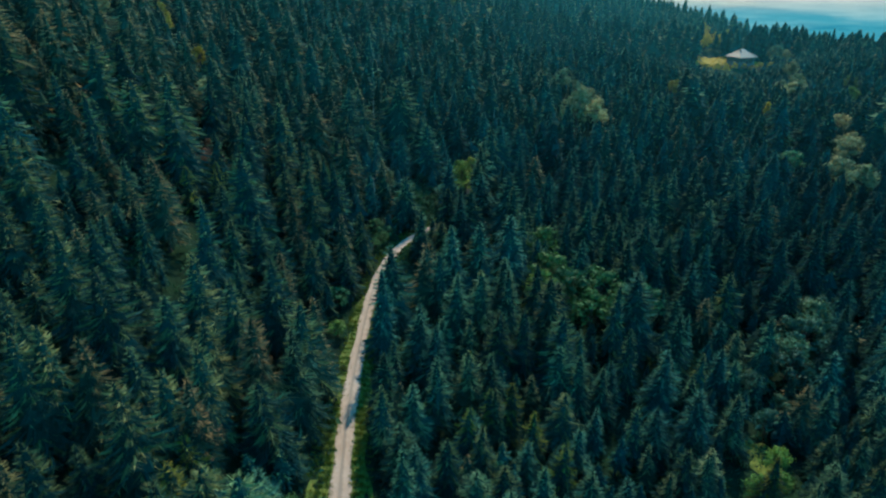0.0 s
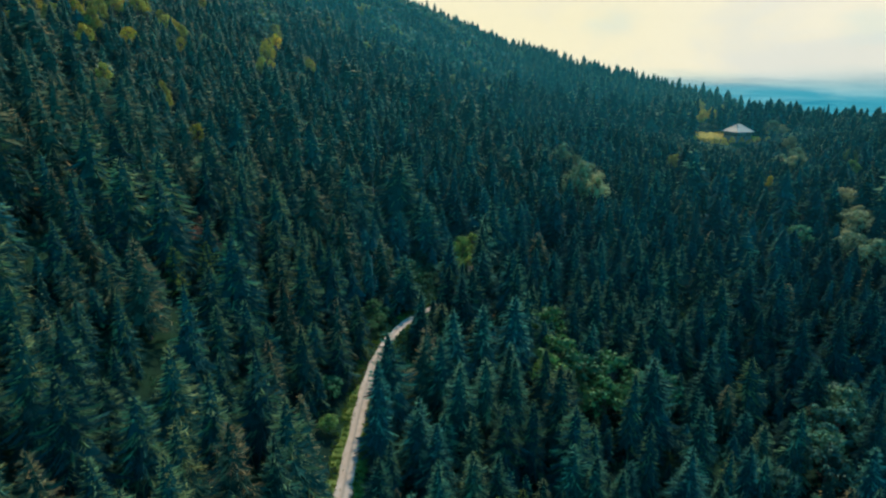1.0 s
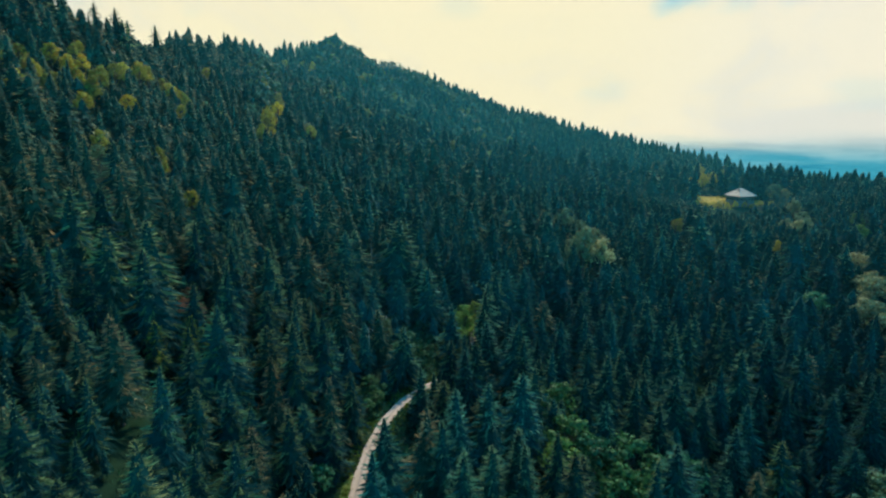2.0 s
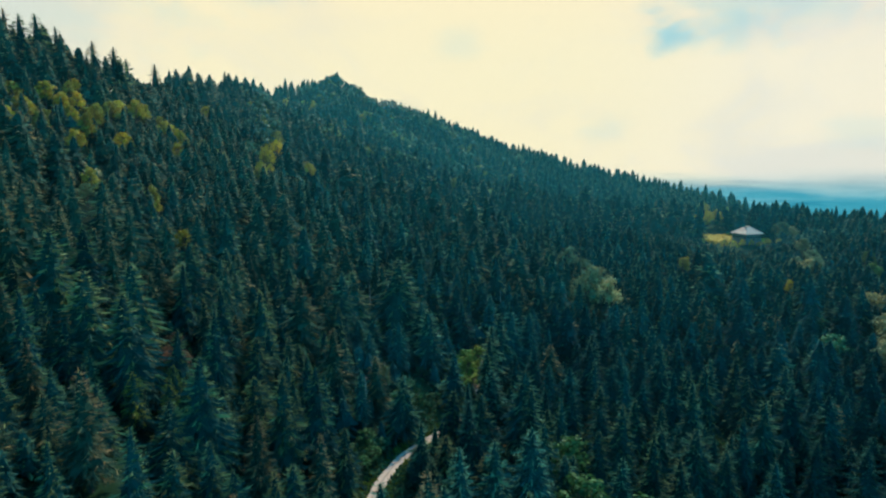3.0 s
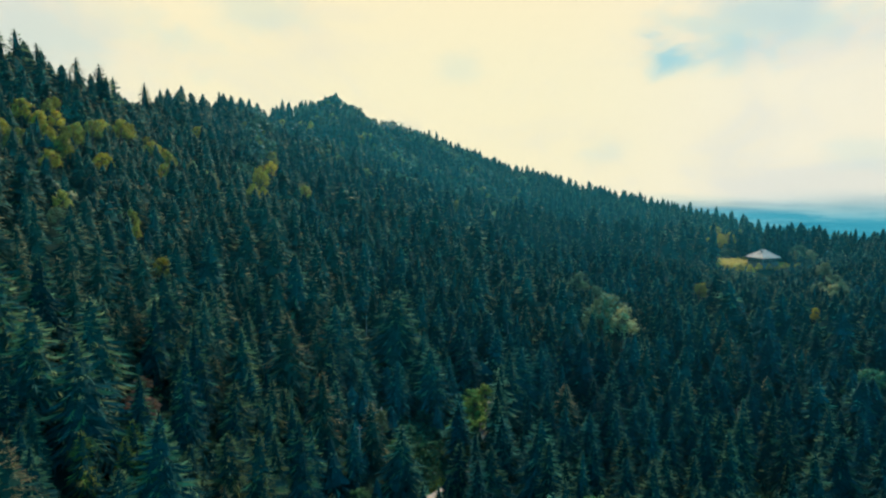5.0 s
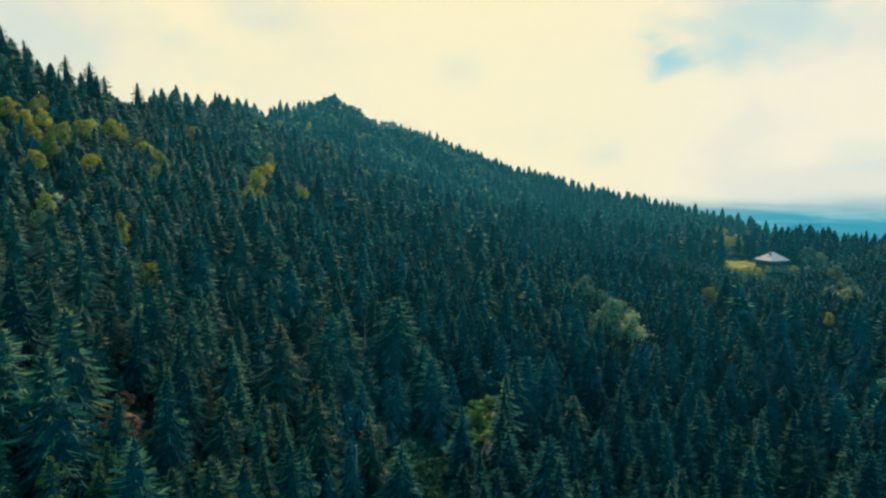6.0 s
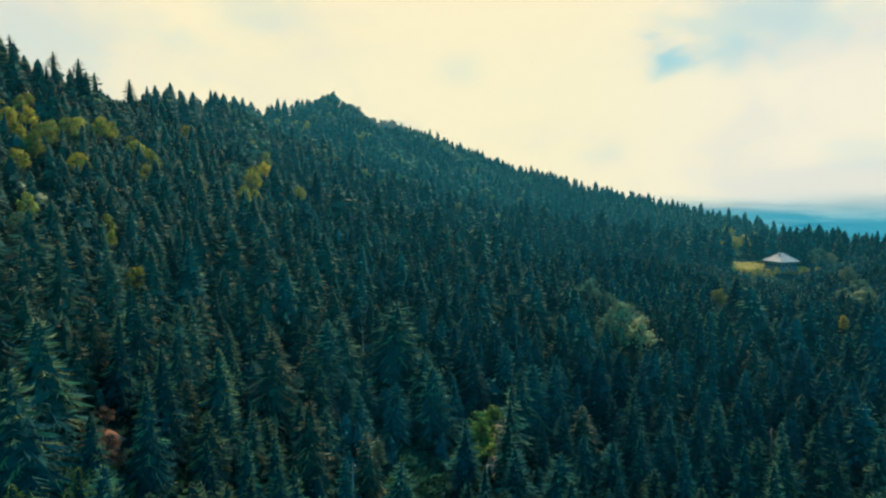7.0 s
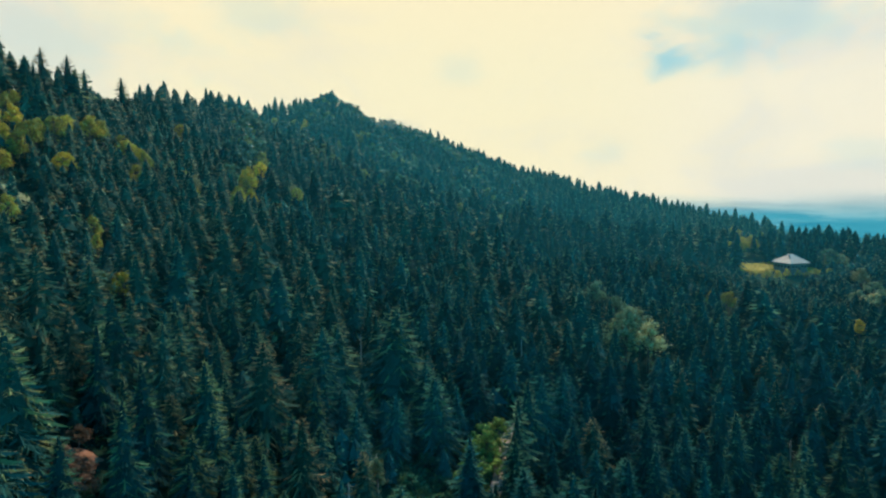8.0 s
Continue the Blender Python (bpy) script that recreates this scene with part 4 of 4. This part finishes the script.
def build_house():
    x, y = HOUSE
    base = float(ground_z(x, y)) - 0.4
    house = tagged(new("mountain_house"), "square mountain house with a pale hipped roof and dark eaves", "house")
    house.matrix_basis = pose(x, y, base, 0, 0, 17)
    half, eave = 5.8, 6.1
    boxed("foundation", house, (2 * half + 0.3, 2 * half + 0.3, 2.4), pose(0, 0, 1.2), PLASTER, "grey rendered base", 0.05)
    for k in range(4):
        wall = boxed("wall", house, (2 * half, 0.35, eave - 2.4), pose(0, 0, 0, 0, 0, 90 * k) @ pose(0, -half + 0.17 + (0.004 if k % 2 else 0), 2.4 + (eave - 2.4) / 2), PLASTER if k in (0, 3) else TIMBER, bevel=0.02)
        for j, wx in enumerate((-4.2, -2.1, 0.0, 2.1, 4.2)):
            if k == 0 and j == 2:
                door = boxed("door", house, (1.1, 0.10, 2.1), pose(0, -half - 0.05, 2.45 + 1.05), DARK_WOOD, "dark wooden door", 0.02)
                boxed("handle", door, (0.05, 0.08, 0.14), pose(0.4, -0.08, 0), BRICK, bevel=0.01)
                continue
            window = boxed("window", house, (1.15, 0.10, 1.35), pose(0, 0, 0, 0, 0, 90 * k) @ pose(wx, -half - 0.04, 4.5), DARK_WOOD, "dark framed window", 0.02)
            boxed("pane", window, (0.95, 0.04, 1.15), pose(0, -0.05, 0), GLASS, bevel=0)
            boxed("sill", window, (1.3, 0.22, 0.06), pose(0, -0.10, -0.72), STONE, bevel=0.01)
    boxed("eaves", house, (2 * half + 1.6, 2 * half + 1.6, 0.30), pose(0, 0, eave + 0.10), DARK_WOOD, "dark boarded eaves", 0.04)
    roof = hip_roof("roof", house, half + 1.1, half + 1.1, 1.1, 4.8, 0.22, ROOFING, "pale pinkish hipped roof", pose(0, 0, eave + 0.25))
    for k in range(4):      # hip caps
        bm = bmesh.new()
        a, b = Vector(((half + 1.1) * (1 if k in (1, 2) else -1), (half + 1.1) * (1 if k > 1 else -1), 0.26)), Vector((1.1 if k in (1, 2) else -1.1, 0, 4.85))
        bmesh.ops.create_cone(bm, segments=6, radius1=0.13, radius2=0.13, depth=(b - a).length, cap_ends=True)
        me = bpy.data.meshes.new("hip_cap")
        bm.to_mesh(me)
        bm.free()
        me.materials.append(ROOFING)
        part("hip_cap", me, roof, at=Matrix.Translation((a + b) / 2) @ (b - a).to_track_quat("Z", "Y").to_matrix().to_4x4())
    chimney = boxed("chimney", house, (0.9, 0.9, 2.6), pose(-2.3, -1.2, eave + 3.3), BRICK, "dark masonry chimney", 0.04)
    boxed("chimney_cap", chimney, (1.15, 1.15, 0.16), pose(0, 0, 1.38), STONE, bevel=0.03)
    boxed("dormer", house, (1.8, 2.4, 1.1), pose(-3.1, -1.2, eave + 2.4), DARK_WOOD, "dark dormer on the roof", 0.05)


def build_shed():
    x, y = 229.5, 401.0
    shed = tagged(new("shed"), "small shed with a pale pinkish pitched roof", "shed")
    shed.matrix_basis = pose(x, y, float(ground_z(x, y)) - 0.2, 0, 0, 35)
    boxed("wall", shed, (4.6, 3.4, 2.8), pose(0, 0, 1.4), TIMBER, "grey timber walls")
    hip_roof("roof", shed, 2.8, 2.2, 1.8, 1.3, 0.12, ROOFING, "", pose(0, 0, 2.8))
    boxed("door", shed, (0.9, 0.08, 1.9), pose(0.6, -1.74, 1.1), DARK_WOOD, "dark plank door", 0.01)


build_house()
build_shed()


# ---------------------------------------------------------------- grass, bushes and clutter


def tufts(name, spots, height, spread, blades, mat, label):
    """Many blades of grass in one mesh."""
    r = np.random.default_rng(len(spots))
    n = len(spots) * blades
    base = np.repeat(spots, blades, 0) + r.normal(0, spread, (n, 2))
    a, h = r.uniform(0, 6.283, n), height * r.uniform(0.5, 1.4, n)
    z = ground_z(base[:, 0], base[:, 1]) + 0.05
    w = 0.10 * h + 0.05
    lean = r.normal(0, 0.35, (n, 2)) * h[:, None]
    p0 = np.column_stack([base[:, 0] - np.cos(a) * w, base[:, 1] - np.sin(a) * w, z])
    p1 = np.column_stack([base[:, 0] + np.cos(a) * w, base[:, 1] + np.sin(a) * w, z])
    p2 = np.column_stack([base + lean, z + h])
    verts = np.stack([p0, p1, p2], 1).reshape(-1, 3)
    ob = new(name, mesh_of(name, verts, np.arange(3 * n).reshape(-1, 3), [mat]))
    return tagged(ob, label, "grass", kind="stuff")


def beside_road(count, lo, hi, first, last, seed):
    r = np.random.default_rng(seed)
    i = r.integers(first, last, count)
    tangent = np.gradient(LINE, axis=0)[i]
    tangent /= np.hypot(tangent[:, 0], tangent[:, 1])[:, None]
    off = r.uniform(lo, hi, count) * np.where(r.random(count) < 0.5, -1, 1)
    return LINE[i] + np.column_stack([tangent[:, 1], -tangent[:, 0]]) * off[:, None] + r.normal(0, 0.2, (count, 2))


r = np.random.default_rng(40)
flowers = r.uniform(-1, 1, (900, 2))
flowers = np.concatenate([flowers[:700] * (11, 9) + (180, 411), flowers[700:] * (7, 5) + (209, 402)])
tufts("meadow_flowers", flowers, 0.7, 0.5, 5, MEADOW, "tall yellow flowers and grass in the meadow round the house")
tufts("verge_grass", np.concatenate([beside_road(2200, 1.5, 3.6, 78, 172, 3), beside_road(700, 2.0, 5.2, 70, 98, 4)]), 0.45, 0.25, 7, VERGE, "tall yellow-green grass along the forest track")


def undergrowth(count, leaves):
    """Low bushes and ferns between the stems."""
    r = np.random.default_rng(21)
    y = r.uniform(45, 300, count)
    x = r.uniform(-1, 1, count) * (0.80 * y + 8)
    for cx, cy, a, b, some in ((-8, 181, 5, 14, 260), (-10.5, 137, 5, 15, 200), (6.5, 190, 5, 13, 140), (-17, 153, 4, 7, 90), (-58, 153, 6, 8, 90), (64, 92, 6, 7, 60)):
        w, q = r.uniform(0, 6.283, some), np.sqrt(r.random(some))
        x, y = np.append(x, cx + a * q * np.cos(w)), np.append(y, cy + b * q * np.sin(w))
    keep = road_distance(x, y)[0] > 2.4
    x, y = x[keep], y[keep]
    n = len(x) * leaves
    size = np.repeat(r.uniform(0.5, 1.5, len(x)), leaves)
    d = r.normal(0, 1, (n, 3))
    d /= np.linalg.norm(d, axis=1)[:, None]
    c = np.column_stack([np.repeat(x, leaves), np.repeat(y, leaves), np.repeat(ground_z(x, y), leaves) + 0.45 * size]) + d * size[:, None] * (1.0, 1.0, 0.7)
    e = r.normal(0, 1, (n, 2, 3)) * 0.34 * size[:, None, None]
    verts = np.stack([c, c + e[:, 0], c + e[:, 1]], 1).reshape(-1, 3)
    me = mesh_of("undergrowth", verts, np.arange(3 * n).reshape(-1, 3), [UNDERGROWTH], tint=np.repeat(np.repeat(r.uniform(0.01, 1, len(x)), leaves), 3))
    return tagged(new("undergrowth", me), "low green bushes and ferns between the spruces", "undergrowth", kind="stuff")


UNDERGROWTH = foliage("undergrowth_leaves", ((0.012, 0.070, 0.045), (0.022, 0.085, 0.042), (0.055, 0.110, 0.036)), 0.8, 0.7, 0.25)
undergrowth(3600, 20)


def ridge_broadleaves(count):
    """Round grey-green and yellowish crowns scattered through the spruces of the upper slope."""
    r = np.random.default_rng(8)
    v, f, m = leafy_crown(random.Random(3), 7, 22, 1.05, 0.34)[0]
    s = Shape()
    stem(s, [(0, 0, -0.6), (0.1, 0, 3.0), (0, 0, 7.5)], [0.22, 0.16, 0.06], 4)
    tv, tf, _ = s.arrays()
    v, f, m = np.concatenate([v, tv]), np.concatenate([f, tf + len(v)]), np.concatenate([m, np.full(len(tf), 1)])
    bearing, near = r.uniform(-20, 8, count), r.random(count) ** 0.6
    far = np.interp(bearing, RIDGE[:, 0], RIDGE[:, 1])
    patchy = np.sin(bearing * 0.9) + np.sin(near * 17 + bearing * 0.31)
    dist = far * (0.72 + 0.28 * near)
    keep = patchy > -0.2
    x, y = (dist * np.sin(np.radians(bearing)))[keep], (60 + dist * np.cos(np.radians(bearing)))[keep]
    h, turn, n = r.uniform(0.95, 1.65, len(x)), r.uniform(0, 6.283, len(x)), len(x)
    c, si = np.cos(turn)[:, None], np.sin(turn)[:, None]
    px = (v[None, :, 0] * c - v[None, :, 1] * si) * h[:, None] * 1.25 + x[:, None]
    py = (v[None, :, 0] * si + v[None, :, 1] * c) * h[:, None] * 1.25 + y[:, None]
    pz = v[None, :, 2] * h[:, None] + ground_z(x, y)[:, None]
    faces = (f[None] + (np.arange(n) * len(v))[:, None, None]).reshape(-1, 3)
    me = mesh_of("ridge_broadleaf_wood", np.stack([px, py, pz], -1).reshape(-1, 3), faces, [RIDGE_LEAVES, BARK], np.tile(m, n), np.repeat(r.random(n), len(v)))
    return tagged(new("ridge_broadleaf_wood", me), "grey-green broadleaf trees mixed into the spruces below the summit", "broadleaf wood", kind="stuff")


RIDGE_LEAVES = foliage("ridge_leaves", ((0.045, 0.115, 0.085), (0.080, 0.145, 0.080), (0.200, 0.210, 0.055)), 0.8, 0.6, 0.3)
ridge_broadleaves(460)


def brush_pile(x, y, count, length, label, mat):
    """Cut boughs and stones heaped on the ground."""
    pile = tagged(new("brush_pile"), label, "brush pile")
    z = float(ground_z(x, y))
    pile.matrix_basis = pose(x, y, z)
    r = random.Random(int(x * 7 + y))
    for k in range(count):
        s = Shape()
        l, w = length * r.uniform(0.5, 1.2), r.uniform(0.07, 0.16)
        stem(s, [(-l / 2, 0, 0), (-l * 0.1, 0.06 * l, 0.05), (l / 2, 0, 0)], [w, w * 0.9, w * 0.5], 5)
        v, f, _ = s.arrays()
        v = v[:, [2, 1, 0]] if k % 9 == 8 else v
        stick = part("bough", mesh_of("bough", v, f, [mat], smooth=True), pile)
        stick.matrix_basis = pose(r.gauss(0, 1.0), r.gauss(0, 1.0), 0.25 + 0.9 * r.random() * (0.3 + k / count), r.uniform(-12, 12), r.uniform(-18, 18), r.uniform(0, 360))
    for k in range(count // 4):
        bm = bmesh.new()
        bmesh.ops.create_icosphere(bm, subdivisions=1, radius=1.0)
        for v in bm.verts:
            v.co *= r.uniform(0.7, 1.15)
        me = bpy.data.meshes.new("stone")
        bm.to_mesh(me)
        bm.free()
        me.materials.append(STONE)
        part("stone", me, pile, at=pose(r.gauss(0, 1.5), r.gauss(0, 1.5), 0.15, 0, 0, r.uniform(0, 360)) @ Matrix.Diagonal((r.uniform(0.25, 0.6), r.uniform(0.25, 0.5), 0.3, 1)))
    return pile


brush_pile(0.8, 170.6, 26, 2.6, "heap of pale cut boughs and stones beside the track", PALE_BARK)
brush_pile(21.5, 211.3, 14, 2.2, "heap of grey weathered boughs under the spruces", PALE_BARK)
patch("bare_earth", -66.0, 165.5, 3.4, 2.4, 30, EARTH, "patch of bare red earth on the slope", "bare earth", 0.35)


def snag(x, y, height, turn, label):
    """A dead spruce: a bare pale stem with broken stubs."""
    tree = tagged(new("dead_spruce"), label, "dead tree", "dead spruces")
    tree.matrix_basis = pose(x, y, float(ground_z(x, y)), 0, 0, turn)
    r = random.Random(int(x * 31 + y * 17))
    s = Shape()
    stem(s, [(0, 0, -0.5), (0.05, 0, height * 0.4), (0.12, 0.06, height * 0.75), (0.1, 0.05, height)], [0.24, 0.19, 0.12, 0.03], 7)
    part("trunk", mesh_of("dead_trunk", *s.arrays()[:2], [PALE_BARK], smooth=True), tree)
    for k in range(16):
        b = Shape()
        a, l, z = r.uniform(0, 6.283), r.uniform(0.5, 1.6), height * r.uniform(0.30, 0.95)
        o = np.array((math.cos(a), math.sin(a), 0.0))
        p0 = np.array((0.1, 0.05, z))
        stem(b, [tuple(p0), tuple(p0 + o * l * 0.5 - (0, 0, 0.12)), tuple(p0 + o * l - (0, 0, 0.1))], [0.05, 0.035, 0.012], 4)
        part("branch", mesh_of("dead_branch", *b.arrays()[:2], [PALE_BARK]), tree)


for x, y, h in ((-7.6, 208.5, 12), (-5.6, 210.0, 11), (-3.8, 211.0, 12), (-17.0, 182.5, 9), (-20.5, 168.0, 10), (90.6, 223.0, 8), (16.0, 262.0, 13), (22.0, 258.0, 12), (-13.0, 236.0, 13), (-27.0, 232.0, 12)):
    snag(x, y, h, (x * 53) % 360, "dead spruce with a bare pale stem and broken stubs")


def mist(x, y, z, size, turn, label):
    """A thin wisp of cloud: a few soft veils, one behind another."""
    wisp = tagged(new("mist_wisp"), label, "mist")
    wisp.matrix_basis = pose(x, y, z, 0, 0, turn)
    for k in range(2):
        n = 14
        u, v = np.meshgrid(np.linspace(-1, 1, n), np.linspace(-1, 1, n))
        pts = np.stack([u * size[0] * (1 - 0.1 * k), 3.0 * k + 2.5 * np.sin(2.2 * u + k) + 1.5 * v, v * size[1] * (1 - 0.12 * k) + 1.2 * np.sin(3 * u + 2 * k)], -1).reshape(-1, 3)
        part("veil", mesh_of("veil", pts, grid_faces(n, n), [MIST], smooth=True, tint=np.hypot(u, v).ravel(), tint_name="rim"), wisp, at=pose(0, 0, 0))


MIST, mn = material("mist")
rim = mn.add("ShaderNodeAttribute", attribute_name="rim").outputs["Fac"]
cloudy = mn.noise(mn.add("ShaderNodeNewGeometry").outputs["Position"], 0.09, 5.0, 0.6, 0.5)
veil = mn.math("MULTIPLY", mn.math("MULTIPLY", mn.ramp(rim, 1.0, 0.1), mn.ramp(cloudy, 0.25, 0.80)), 0.34)
soft = mn.add("ShaderNodeAddShader", {0: mn.add("ShaderNodeBsdfDiffuse", {0: (0.50, 0.47, 0.40, 1)}).outputs[0], 1: mn.add("ShaderNodeBsdfTranslucent", {0: (0.46, 0.43, 0.36, 1)}).outputs[0]}).outputs[0]
mn.add("ShaderNodeOutputMaterial", {0: mn.add("ShaderNodeMixShader", {0: veil, 1: mn.add("ShaderNodeBsdfTransparent").outputs[0], 2: soft}).outputs[0]})
mist(-46, 536, 121, (34, 10), 14, "thin wisp of white mist drifting over the ridge")


def valley_haze():
    """Imitates blue aerial haze: a few very faint tinted veils across the valley, denser far off."""
    m, n = material("haze")
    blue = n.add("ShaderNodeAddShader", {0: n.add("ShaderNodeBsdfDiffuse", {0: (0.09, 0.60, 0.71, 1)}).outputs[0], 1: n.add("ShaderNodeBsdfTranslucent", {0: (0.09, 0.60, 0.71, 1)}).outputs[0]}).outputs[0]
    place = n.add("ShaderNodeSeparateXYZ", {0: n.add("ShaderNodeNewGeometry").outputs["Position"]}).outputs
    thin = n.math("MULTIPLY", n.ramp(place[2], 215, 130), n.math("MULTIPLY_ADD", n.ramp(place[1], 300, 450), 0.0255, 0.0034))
    n.add("ShaderNodeOutputMaterial", {0: n.add("ShaderNodeMixShader", {0: thin, 1: n.add("ShaderNodeBsdfTransparent").outputs[0], 2: blue}).outputs[0]})
    haze = tagged(new("valley_haze"), "faint blue-tinted veils that imitate haze in the valley", "haze", kind="stuff")
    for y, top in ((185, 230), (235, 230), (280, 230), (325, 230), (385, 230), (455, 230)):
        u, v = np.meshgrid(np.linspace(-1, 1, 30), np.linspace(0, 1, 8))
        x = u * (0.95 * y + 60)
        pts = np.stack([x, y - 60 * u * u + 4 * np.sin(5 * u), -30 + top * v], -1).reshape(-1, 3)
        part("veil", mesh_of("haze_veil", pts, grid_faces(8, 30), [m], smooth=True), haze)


valley_haze()
